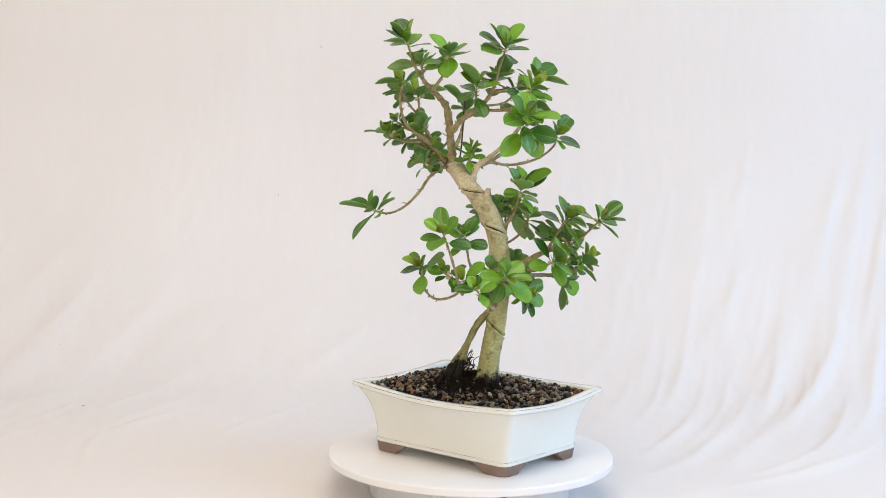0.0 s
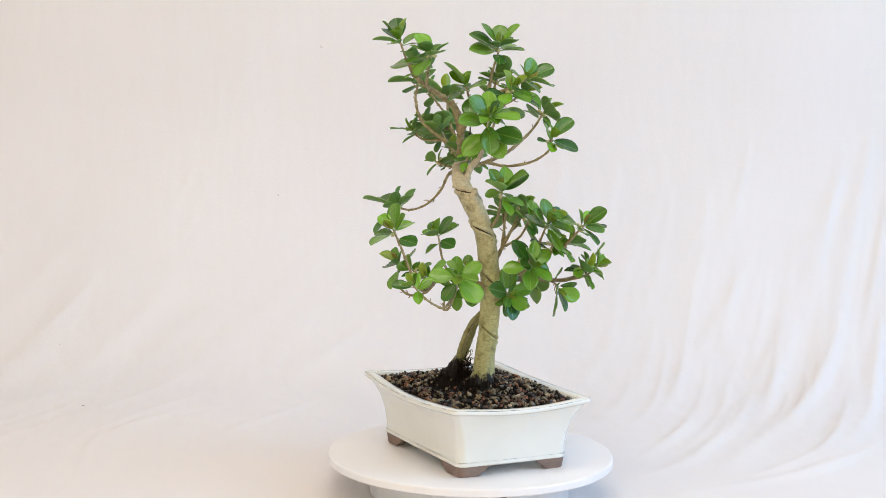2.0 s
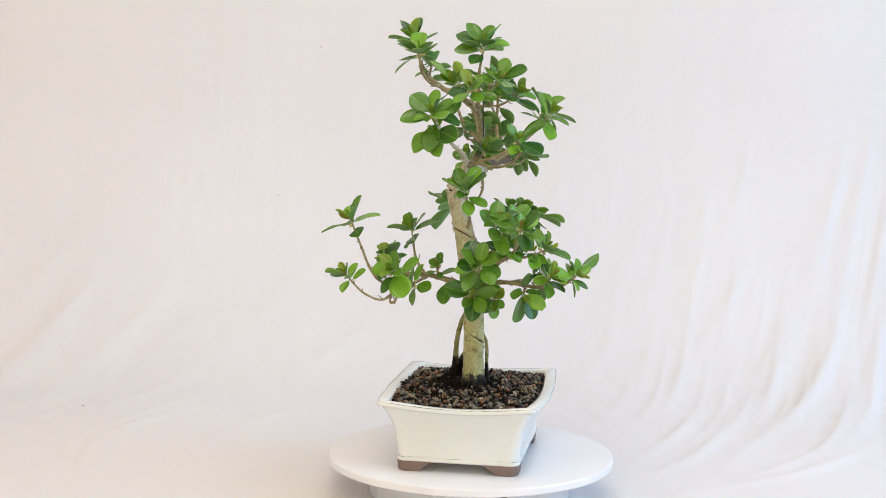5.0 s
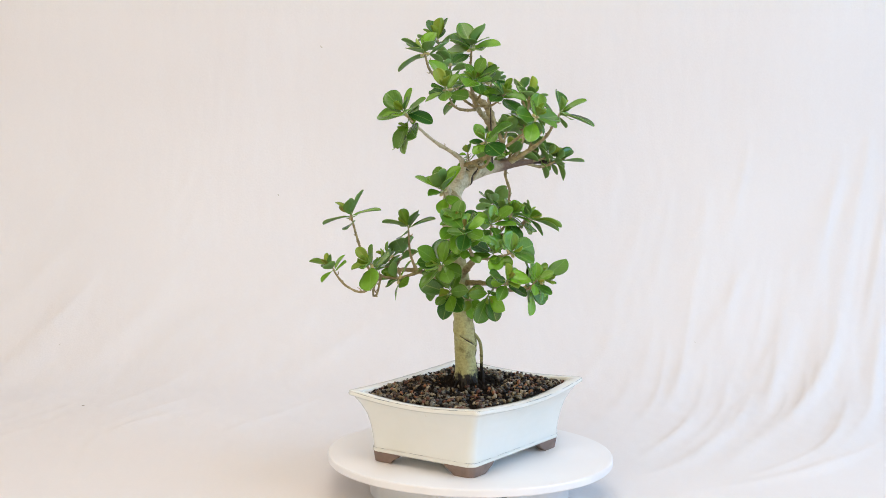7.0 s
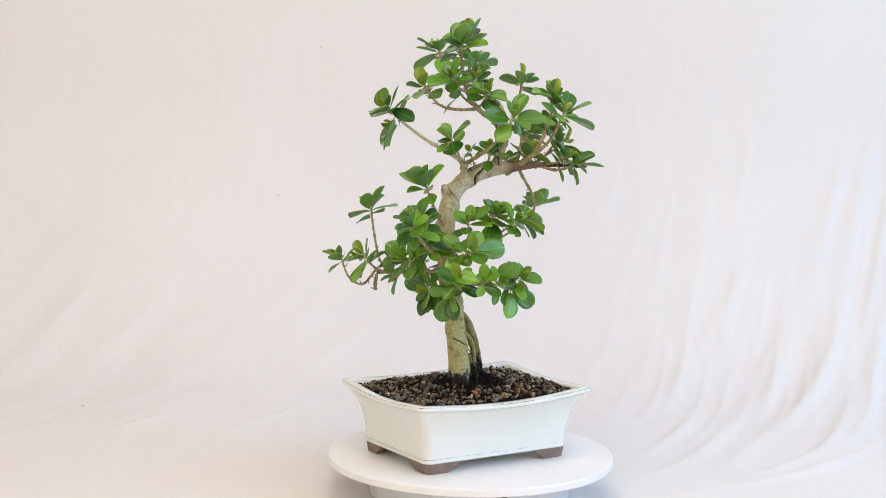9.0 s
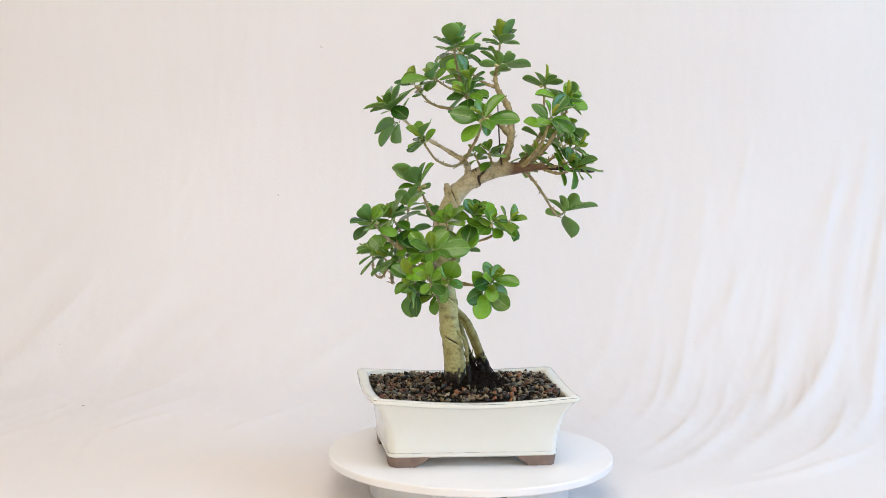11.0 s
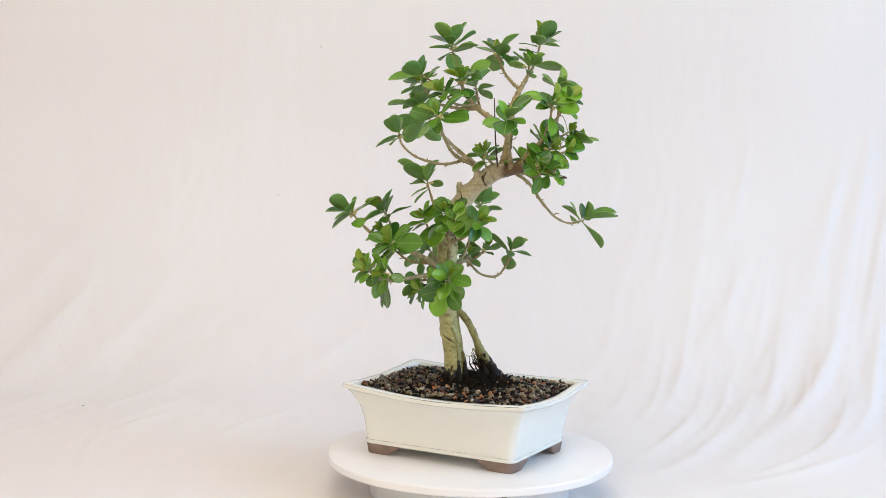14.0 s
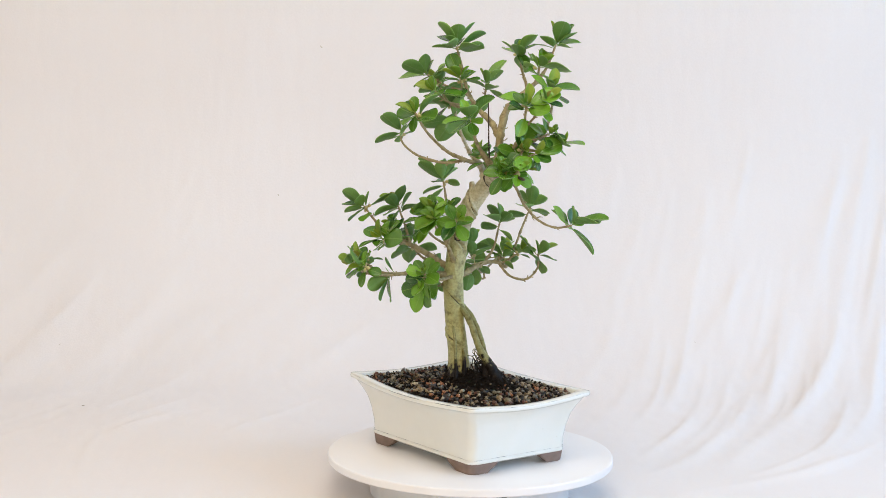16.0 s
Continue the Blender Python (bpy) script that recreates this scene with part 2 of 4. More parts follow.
wall("wall_east", ((X1, Y0, F - 0.004), (X1 + 0.2, -1.75, TOP)), ((X1, 0.25, F - 0.004), (X1 + 0.2, Y1, TOP)),
     ((X1, -1.75, F - 0.004), (X1 + 0.2, 0.25, 0.4)), ((X1, -1.75, 2.1), (X1 + 0.2, 0.25, TOP)))


# ---- the hung cloth ----
def sheet_profile(v):
    if v < 1.45:
        return v - 0.9, F, 0.0
    if v < 1.45 + 0.7854:
        a = (v - 1.45) / 0.5
        return 0.55 + 0.5 * math.sin(a), F + 0.5 - 0.5 * math.cos(a), a
    return 1.05, F + 0.5 + v - 2.2354, math.pi / 2


FOLDS = []


def fold(a, b, c, width, height):
    """A crease that runs from a past b to c, in metres across and along the cloth."""
    FOLDS.append((np.array(a), np.array(b), np.array(c), width, height))


fold((0.741, 2.171), (0.704, 1.935), (0.497, 1.182), 0.018, 0.0130)
fold((0.70, 2.105), (0.652, 1.958), (0.528, 1.634), 0.015, 0.0094)
fold((0.67, 1.795), (0.596, 1.554), (0.357, 1.032), 0.015, 0.0115)
fold((0.79, 1.99), (0.725, 1.676), (0.529, 1.148), 0.017, 0.0122)
fold((0.586, 1.792), (0.548, 1.635), (0.42, 1.325), 0.014, 0.0086)
fold((0.534, 1.943), (0.426, 1.729), (0.269, 1.391), 0.016, 0.0065)
fold((0.663, 1.273), (0.492, 1.044), (0.243, 0.895), 0.016, 0.0101)
fold((0.44, 2.066), (0.417, 1.963), (0.351, 1.89), 0.012, 0.0043)
fold((0.457, 1.546), (0.356, 1.168), (0.22, 0.987), 0.014, 0.0072)
fold((0.299, 1.984), (0.277, 1.9), (0.211, 1.781), 0.011, 0.0036)
fold((0.80, 2.107), (0.754, 1.912), (0.695, 1.675), 0.012, 0.0086)
fold((0.62, 1.36), (0.50, 1.12), (0.33, 0.96), 0.011, 0.0065)
fold((0.86, 2.2), (0.84, 1.8), (0.70, 1.35), 0.018, 0.0144)
fold((-0.22, 2.02), (-0.43, 1.69), (-0.62, 1.382), 0.028, 0.0060)
fold((-0.50, 1.97), (-0.66, 1.64), (-0.80, 1.282), 0.028, 0.0060)
fold((-0.694, 1.995), (-0.824, 1.832), (-0.93, 1.65), 0.024, 0.0050)
fold((-0.343, 1.669), (-0.406, 1.517), (-0.60, 1.25), 0.022, 0.0040)
fold((-0.62, 1.60), (-0.70, 1.45), (-0.86, 1.22), 0.022, 0.0040)
fold((-0.40, 1.36), (-0.55, 1.17), (-0.53, 0.80), 0.019, 0.0040)
fold((-0.712, 1.96), (-0.756, 1.687), (-0.9, 1.4), 0.024, 0.0045)
fold((-0.20, 1.75), (-0.296, 1.596), (-0.45, 1.38), 0.022, 0.0035)


# soft broad folds, and the edge where the cloth breaks to lie flat
fold((-0.465, 1.788), (-0.546, 1.676), (-0.62, 1.455), 0.024, 0.0060)
fold((-0.246, 1.832), (-0.314, 1.752), (-0.352, 1.684), 0.022, 0.0050)
fold((-0.409, 1.818), (-0.497, 1.69), (-0.544, 1.488), 0.022, 0.0045)
fold((-0.169, 1.776), (-0.237, 1.688), (-0.343, 1.592), 0.022, 0.0050)
fold((-0.715, 1.882), (-0.773, 1.726), (-0.80, 1.466), 0.024, 0.0050)
fold((-0.53, 0.80), (-0.578, 1.10), (-0.54, 1.215), 0.008, 0.0030)
fold((-0.57, 1.12), (-0.528, 1.244), (-0.445, 1.324), 0.009, 0.0030)
fold((0.551, 1.734), (0.518, 1.638), (0.493, 1.548), 0.014, 0.0070)
fold((0.743, 1.74), (0.645, 1.36), (0.498, 1.036), 0.015, 0.0095)
fold((0.701, 2.16), (0.662, 2.018), (0.579, 1.889), 0.016, 0.0080)


def small_folds():
    """Faint creases between the large ones, all drawn the same way."""
    rng = random.Random(21)
    for _ in range(70):
        x, v = rng.uniform(-1.0, 0.85), rng.uniform(1.25, 2.15)
        reach = rng.uniform(0.12, 0.34)
        lean = 0.55 if x < 0 else 0.32
        bend = rng.uniform(-0.015, 0.03)
        fold((x, v), (x - lean * reach * 0.5 + bend, v - reach * 0.5), (x - lean * reach, v - reach), rng.uniform(0.009, 0.018), rng.uniform(0.0015, 0.0042))
    # crisper ones where the cloth is drawn aside, sweeping out as they run down to the floor
    for _ in range(46):
        x, v = rng.uniform(0.28, 0.92), rng.uniform(1.40, 2.2)
        reach = rng.uniform(0.22, 0.50)
        lean = 0.22 + 0.5 * max(0.0, 1.75 - v)
        fold((x, v), (x - lean * reach * 0.38, v - reach * 0.5), (x - lean * reach, v - reach), rng.uniform(0.007, 0.012), rng.uniform(0.0028, 0.0062))


small_folds()


def build_cloth():
    xs = np.concatenate([np.linspace(-1.9, -1.05, 20)[:-1], np.linspace(-1.05, 0.95, 400), np.linspace(0.95, 1.9, 22)[1:]])
    vs = np.concatenate([np.linspace(0.0, 0.7, 20)[:-1], np.linspace(0.7, 2.5, 380), np.linspace(2.5, 4.2, 22)[1:]])
    nx, nv = len(xs), len(vs)
    gx, gv = np.meshgrid(xs, vs)
    lift = np.zeros_like(gx)
    for a, b, c, width, height in FOLDS:
        ts = np.linspace(0, 1, 15)[:, None]
        line = (1 - ts) ** 2 * a + 2 * ts * (1 - ts) * (2 * b - (a + c) / 2) + ts * ts * c
        lo, hi = line.min(0) - 4 * width, line.max(0) + 4 * width
        ix, iv = np.where((xs > lo[0]) & (xs < hi[0]))[0], np.where((vs > lo[1]) & (vs < hi[1]))[0]
        win = np.ix_(iv, ix)
        wx, wv = gx[win], gv[win]
        near, along = np.full(wx.shape, 9.0), np.zeros(wx.shape)
        for k in range(14):
            p, d = line[k], line[k + 1] - line[k]
            t = np.clip(((wx - p[0]) * d[0] + (wv - p[1]) * d[1]) / (d @ d), 0, 1)
            r = np.hypot(wx - p[0] - t * d[0], wv - p[1] - t * d[1])
            along = np.where(r < near, (k + t) / 14, along)
            near = np.minimum(near, r)
        w = width * (0.5 + along)
        lift[win] += 0.55 * height * np.sin(np.pi * along) ** 0.8 * np.exp(-(near / w) ** 2)
    lift += 0.004 * (1 + np.sin(gx * 5 + gv * 2.4)) + 0.0015 * np.sin(gx * 17 - gv * 6.5)
    lift *= np.clip((gv - 0.7) / 0.4, 0.15, 1)
    keep = np.hypot(gx, gv - 0.9)
    lift *= np.clip((keep - 0.16) / 0.15, 0, 1)
    verts = []
    for i in range(nv):
        y, z, a = sheet_profile(vs[i])
        for j in range(nx):
            h = lift[i, j]
            verts.append((xs[j], y - h * math.sin(a), z + h * math.cos(a)))
    faces = [(i * nx + j, i * nx + j + 1, (i + 1) * nx + j + 1, (i + 1) * nx + j) for i in range(nv - 1) for j in range(nx - 1)]
    me = bpy.data.meshes.new("backdrop_cloth")
    me.from_pydata(verts, [], faces)
    me.materials.append(CLOTH)
    me.polygons.foreach_set("use_smooth", [True] * len(me.polygons))
    ob = new("backdrop_cloth", me)
    for x, v, long_, turn in ((-0.305, 2.32, 0.006, 2.3), (-0.645, 1.37, 0.004, 0.3), (-0.745, 1.66, 0.003, 1.2), (0.402, 1.71, 0.003, 0.2), (-0.38, 2.03, 0.003, 2.0)):
        i, j = int(np.argmin(abs(vs - v))), int(np.argmin(abs(xs - x)))
        c, slope = Vector(verts[i * nx + j]), sheet_profile(vs[i])[2]
        out = Vector((0, -math.sin(slope), math.cos(slope)))
        along = Vector((math.cos(turn), 0, 0)) + math.sin(turn) * Vector((0, math.cos(slope), math.sin(slope)))
        bm = bmesh.new()
        tube(bm, [Vector((*(c + out * (0.0008 + 0.0003 * math.sin(k)) + along * long_ * (k / 6 - 0.5)), 0.0004)) for k in range(7)], 5)
        part("lint_fleck", bm, TWIG, ob, "tiny brown fleck of lint")
    solid = ob.modifiers.new("thickness", "SOLIDIFY")
    solid.thickness, solid.offset = 0.0015, -1
    return tagged(ob, "creased off-white cotton cloth hung as a sweep behind the plant", "backdrop", kind="structure")


build_cloth()


# ---- turntable ----
def build_turntable():
    thing = tagged(new("turntable"), "round white turntable with a flat disc top", "turntable")
    bm = bmesh.new()
    turned(bm, [(0.128, F), (0.140, F + 0.002), (0.141, -0.024), (0.139, -0.021), (0.136, -0.0205), (0.134, -0.0125)])
    base = part("base", bm, BASE_WHITE, thing, "white plastic base", smooth=False)
    bm = bmesh.new()
    box(bm, (0.036, -0.1415, -0.034), (0.050, -0.1345, -0.0275))
    part("badge", bm, DARK, base, "small dark badge", smooth=False)
    bm = bmesh.new()
    turned(bm, [(0.192, -0.0118), (0.1985, -0.0113), (0.2, -0.0098), (0.2, -0.002), (0.1992, -0.0005), (0.1975, 0.0)], 128)
    disc = part("disc", bm, TABLE_WHITE, thing, "smooth white disc", smooth=False)
    return thing, disc


# ---- pot ----
PX, PY = -0.0006, -0.0091


def pot_ring(hx, hy, z, corner, bow=0.0, sag=0.0, n=10, side=14):
    """A rounded rectangle, its sides bowed outwards and sagging a little between the corners."""
    out = []
    for q, (sx, sy) in enumerate(((1, 1), (-1, 1), (-1, -1), (1, -1))):
        cx, cy = sx * (hx - corner), sy * (hy - corner)
        for k in range(n + 1):
            a = math.pi / 2 * (q + k / n)
            out.append([cx + corner * math.cos(a), cy + corner * math.sin(a), z])
        nx_, ny_ = ((-1, 1), (-1, -1), (1, -1), (1, 1))[q]
        ex, ey = nx_ * (hx - corner), ny_ * (hy - corner)
        a = math.pi / 2 * (q + 1)
        p, e = out[-1], (ex + corner * math.cos(a), ey + corner * math.sin(a))
        for k in range(1, side):
            t = k / side
            w = math.sin(math.pi * t)
            push = bow * w * (2.0 if q % 2 else 0.7)
            out.append([p[0] + (e[0] - p[0]) * t + push * math.cos(a), p[1] + (e[1] - p[1]) * t + push * math.sin(a), z - sag * w])
    return [(PX + x, PY + y, z) for x, y, z in out]


def build_pot():
    thing = tagged(new("bonsai_pot"), "cream glazed rectangular bonsai pot with brown clay feet", "plant pot")
    bm = bmesh.new()
    rings = []
    for hx, hy, z, corner, bow, sag in (
            (0.0638, 0.0970, 0.0155, 0.0100, 0.0000, 0.0000), (0.0813, 0.1145, 0.0135, 0.0120, 0.0000, 0.0000), (0.0838, 0.1170, 0.0150, 0.0130, 0.0000, 0.0000),
            (0.0844, 0.1176, 0.0175, 0.0130, 0.0000, 0.0000), (0.0836, 0.1168, 0.0195, 0.0130, 0.0000, 0.0000), (0.0830, 0.1164, 0.0210, 0.0130, 0.0000, 0.0000),
            (0.0838, 0.1177, 0.0350, 0.0130, 0.0005, 0.0000), (0.0860, 0.1203, 0.0520, 0.0120, 0.0010, 0.0000), (0.0895, 0.1244, 0.0680, 0.0110, 0.0020, 0.0005),
            (0.0944, 0.1296, 0.0800, 0.0090, 0.0030, 0.0010), (0.0992, 0.1350, 0.0875, 0.0110, 0.0035, 0.0028), (0.1021, 0.1379, 0.0925, 0.0100, 0.0040, 0.0054),
            (0.1046, 0.1404, 0.0930, 0.0095, 0.0040, 0.0056), (0.1065, 0.1420, 0.0942, 0.0090, 0.0040, 0.0056), (0.1068, 0.1423, 0.0967, 0.0090, 0.0040, 0.0056),
            (0.1062, 0.1417, 0.0988, 0.0090, 0.0040, 0.0056), (0.1046, 0.1402, 0.0997, 0.0090, 0.0040, 0.0056), (0.0981, 0.1339, 0.0992, 0.0090, 0.0035, 0.0054),
            (0.0941, 0.1299, 0.0984, 0.0100, 0.0030, 0.0051), (0.0924, 0.1282, 0.0967, 0.0100, 0.0030, 0.0046), (0.0912, 0.1269, 0.0880, 0.0100, 0.0020, 0.0018),
            (0.0872, 0.1219, 0.0700, 0.0060, 0.0010, 0.0000), (0.0777, 0.1110, 0.0220, 0.0100, 0.0000, 0.0000)):
        rings.append(pot_ring(hx, hy, z, corner, bow, sag))
    stacked(bm, rings)
    part("bowl", bm, GLAZE, thing)
    # worn, thin glaze along the lip, and above the foot
    for name, hx, hy, z, corner, bow, sag, r in (("lip_line", 0.1063, 0.1418, 0.0990, 0.009, 0.004, 0.0056, 0.00050), ("foot_line", 0.0841, 0.1173, 0.0204, 0.013, 0, 0, 0.0003)):
        ring = [Vector(p) for p in pot_ring(hx, hy, z, corner, bow, sag)]
        bm = bmesh.new()
        rows = []
        for i, p in enumerate(ring):
            out = Vector((p.x - PX, p.y - PY, 0)).normalized()
            rr = r * (0.6 + 0.8 * abs(noise.noise(p * 60)))
            rows.append([bm.verts.new(p + rr * (math.cos(a) * out + math.sin(a) * Vector((0, 0, 1)))) for a in (0, 1.57, 3.14, 4.71)])
        for a, b in zip(rows, rows[1:] + rows[:1]):
            for k in range(4):
                bm.faces.new((a[k], a[(k + 1) % 4], b[(k + 1) % 4], b[k]))
        part(name, bm, RIM_LINE, thing, "thin grey-blue line of worn glaze")
    # feet: an angle of clay under each corner, cut in a cloud shape
    for sx in (1, -1):
        for sy in (1, -1):
            bm = bmesh.new()
            path, turn = [], 0.012
            for k in range(9):
                path.append((0.0832, 0.1164 - 0.056 + (0.056 - turn) * k / 8, 0.056 * k / 9))
            for k in range(1, 8):
                a = math.pi / 2 * k / 8
                path.append((0.0832 - turn + turn * math.cos(a), 0.1164 - turn + turn * math.sin(a), 0.056))
            for k in range(9):
                path.append((0.0832 - turn - (0.046 - turn) * k / 8, 0.1164, 0.046 * (1 - k / 8)))
            rows = []
            for x, y, u in path:
                # the underside rises in a scallop towards each end
                z = 0.0 if u > 0.022 else 0.0145 - 0.0045 * (u > 0.001) - 0.0095 * (u / 0.022) ** 1.6 if u < 0.022 else 0.0
                z = max(0.0, z)
                lean = 1 - 0.018 * (1 - z / 0.0145)
                inner = (min(x, 0.0710), min(y, 0.1045))
                rows.append([bm.verts.new((PX + sx * px, PY + sy * py, pz)) for px, py, pz in
                             ((x, y, 0.0146), (x * lean, y * lean, z + 0.0008), (x * lean - 0.0008, y * lean - 0.0008, z), (*inner, z), (*inner, 0.0146))])
            for a, b in zip(rows, rows[1:]):
                for k in range(5):
                    bm.faces.new((a[k], a[(k + 1) % 5], b[(k + 1) % 5], b[k]))
            bm.faces.new(rows[0])
            bm.faces.new(rows[-1][::-1])
            part("foot", bm, CLAY, thing, "unglazed brown clay foot", smooth=False)
    return thing


def ground_height(x, y):
    """Height of the potting soil: level at the rim, mounded round the trunk."""
    d = math.hypot((x - 0.0) / 1.0, (y + 0.005) / 1.25)
    return 0.0925 + 0.0070 * math.exp(-(d / 0.075) ** 2) + 0.015 * math.exp(-(d / 0.028) ** 2) + 0.012 * math.exp(-(math.hypot(x + 0.025, y - 0.020) / 0.017) ** 2) + 0.0015 * noise.noise(Vector((x * 40, y * 40, 0)))


def bowed(x, y):
    """Spread a place in a straight-sided plot to the pot's bowed sides."""
    return PX + (x - PX) * (1 + 0.06 * math.cos(math.pi / 2 * min(1, abs(y - PY) / 0.1275)))


def build_soil():
    thing = tagged(new("potting_soil"), "black potting soil topped with small mixed brown pebbles", "soil")
    bm = bmesh.new()
    nx, ny, hx, hy = 46, 64, 0.0910, 0.1272
    grid = [[bm.verts.new((bowed(PX + hx * (2 * i / nx - 1), PY + hy * (2 * j / ny - 1)), PY + hy * (2 * j / ny - 1), ground_height(PX + hx * (2 * i / nx - 1), PY + hy * (2 * j / ny - 1)) - 0.0015)) for j in range(ny + 1)] for i in range(nx + 1)]
    for i in range(nx):
        for j in range(ny):
            bm.faces.new((grid[i][j], grid[i + 1][j], grid[i + 1][j + 1], grid[i][j + 1]))
    part("soil", bm, SOIL, thing, "black peaty soil")
    # pebbles, and crumbs of soil among them near the trunk
    rng = random.Random(4)
    ico = bmesh.new()
    bmesh.ops.create_icosphere(ico, subdivisions=1, radius=1.0)
    iv, fi = [v.co.copy() for v in ico.verts], [[v.index for v in f.verts] for f in ico.faces]
    ico.free()
    verts, faces, slots = [], [], []

    def pebble(x, y, size, up, slot):
        turn = Euler([rng.uniform(0, 6.28) for _ in range(3)]).to_matrix()
        sx, sy, sz = size * rng.uniform(0.8, 1.6), size * rng.uniform(0.7, 1.05), size * rng.uniform(0.4, 0.75)
        warp = [rng.uniform(0.72, 1.18) for _ in iv]
        start, c = len(verts), Vector((x, y, ground_height(x, y) + up))
        for v, w in zip(iv, warp):
            q = turn @ Vector((v.x * sx * w, v.y * sy * w, v.z * sz * w))
            verts.append(c + Vector((q.x, q.y, q.z * 0.75)))
        faces.extend([[start + i for i in f] for f in fi])
        slots.extend([slot] * len(fi))

    step = 0.0049
    for i in range(round(2 * 0.0915 / step)):
        for j in range(round(2 * 0.1275 / step)):
            x = PX - 0.0915 + (i + rng.uniform(0, 1)) * step
            y = PY - 0.1275 + (j + rng.uniform(0, 1)) * step
            x = bowed(x, y)
            d = math.hypot(x + 0.008, (y - 0.002) / 1.15) + 0.016 * noise.noise(Vector((x * 45, y * 45, 3)))
            if d < 0.050:
                pebble(x, y, rng.uniform(0.0012, 0.0028), rng.uniform(0, 0.0012), 1 if rng.random() < 0.90 else 0)
            elif rng.random() < 0.50:
                pebble(x, y, rng.uniform(0.0012, 0.0024), rng.uniform(0, 0.002), 1)
            else:
                pebble(x, y, 0.0024 + 0.0034 * rng.random() ** 1.4, rng.uniform(-0.0010, 0.0016), 0)
    # loose crumbs heaped on the roots
    for _ in range(900):
        turn, far = rng.uniform(0, 6.283), 0.036 * math.sqrt(rng.random())
        pebble(-0.010 + far * math.cos(turn), 0.0 + 1.2 * far * math.sin(turn), rng.uniform(0.0008, 0.0022), rng.uniform(-0.0005, 0.0012), 1)
    me = bpy.data.meshes.new("gravel")
    me.from_pydata(verts, [], faces)
    me.materials.append(PEBBLES)
    me.materials.append(SOIL)
    me.polygons.foreach_set("material_index", slots)
    me.polygons.foreach_set("use_smooth", [slot == 0 for slot in slots])
    ob = new("gravel", me)
    ob.parent = thing
    tagged(ob, "small mixed brown, grey and tan pebbles", kind="stuff")
    return thing


# ---- the tree ----
FIG = plain_mat("unripe_fig", (0.52, 0.47, 0.20), 0.45, 200, 0.15, 0.1)
TREE = tagged(new("bonsai_tree"), "small ficus bonsai with a twisted pale trunk and round glossy leaves", "bonsai tree")
SHOOTS = []


def trunk():
    pts = [(0.003, -0.021, 0.092, 0.0200), (0.004, -0.024, 0.112, 0.0165), (0.005, -0.026, 0.132, 0.0145), (0.006, -0.031, 0.165, 0.0136), (0.006, -0.036, 0.197, 0.0135), (0.004, -0.042, 0.242, 0.0138),
           (-0.004, -0.045, 0.288, 0.0135), (-0.010, -0.042, 0.320, 0.0130), (-0.018, -0.033, 0.347, 0.0132), (-0.025, -0.018, 0.368, 0.0120), (-0.023, 0.004, 0.386, 0.0118),
           (-0.010, 0.028, 0.397, 0.0108), (0.006, 0.050, 0.401, 0.0085), (0.020, 0.072, 0.404, 0.0055), (0.034, 0.093, 0.406, 0.0032)]
    STEP = 24
    line = smooth_line(pts, STEP)

    def lead(s):
        """The way the wire scar faces at a point along the trunk."""
        return radians(218) - 2 * math.pi * (s - 7.1) / (1.75 if s < 7.1 else 1.95)

    def facing(s):
        """Centre line, run and outward way of the scar at a point along the trunk."""
        f = min(s * STEP, len(line) - 1.001)
        q, ahead = line[int(f)].lerp(line[int(f) + 1], f - int(f)), (line[int(f) + 1] - line[int(f)]).to_3d().normalized()
        d = Vector((math.cos(lead(s)), math.sin(lead(s)), 0))
        return q, ahead, (d - ahead * d.dot(ahead)).normalized()

    def shape(i, d, c):
        s = i / STEP
        _, ahead, way = facing(s)
        turn = math.atan2(ahead.dot(way.cross(d)), way.dot(d))
        scar = 0.0 if s < 2.55 or s > 11.5 else 0.30 * math.exp(-(turn / 0.12) ** 2) - (0.12 if s < 6 else 0.20) * math.exp(-((abs(turn) - 0.38) / 0.26) ** 2)
        flare = 0.26 * max(0, 1 - s / 1.3) * math.sin(math.atan2(d.y, d.x) * 5 + 1)
        return 1 - scar + flare + 0.09 * noise.noise(c * 38 + d * 0.9) + 0.035 * noise.noise(c * 160 + d * 2.5)

    bm = bmesh.new()
    tube(bm, line, 48, shape)
    part("trunk", bm, BARK, TREE, "pale greenish bark with spiral wire scars")
    # dark tubes along the bottoms of the scars, the grooves' shade put in as colour
    for a, z in ((2.6, 3.6), (3.45, 4.6), (5.0, 6.0), (6.35, 7.95), (8.1, 9.8), (9.95, 11.3)):
        path = []
        for k in range(25):
            t = k / 24
            s = a + (z - a) * t
            q, _, d = facing(s)
            path.append((q.to_3d() + d * q[3] * 0.80).to_4d())
            path[-1][3] = (0.0021 if s < 6 else 0.0027) * math.sin(math.pi * (0.06 + 0.9 * t)) * (0.8 + 0.5 * noise.noise(q.to_3d() * 300))
        bm = bmesh.new()
        tube(bm, path, 6)
        part("wire_scar", bm, DEAD, TREE, "dark tube in a wire scar, shade of the groove as colour")
    c, out = Vector((0.0045, -0.0335, 0.301)), Vector((0.80, 0.55, 0.1)).normalized()
    a = out.orthogonal().normalized()
    ring = [c + 0.0042 * (math.cos(k * math.pi / 6) * a + 1.2 * math.sin(k * math.pi / 6) * out.cross(a)) for k in range(13)]
    bm = bmesh.new()
    tube(bm, [Vector((*p, 0.0014 * (0.8 + 0.4 * math.sin(2.3 * k)))) for k, p in enumerate(ring)], 6)
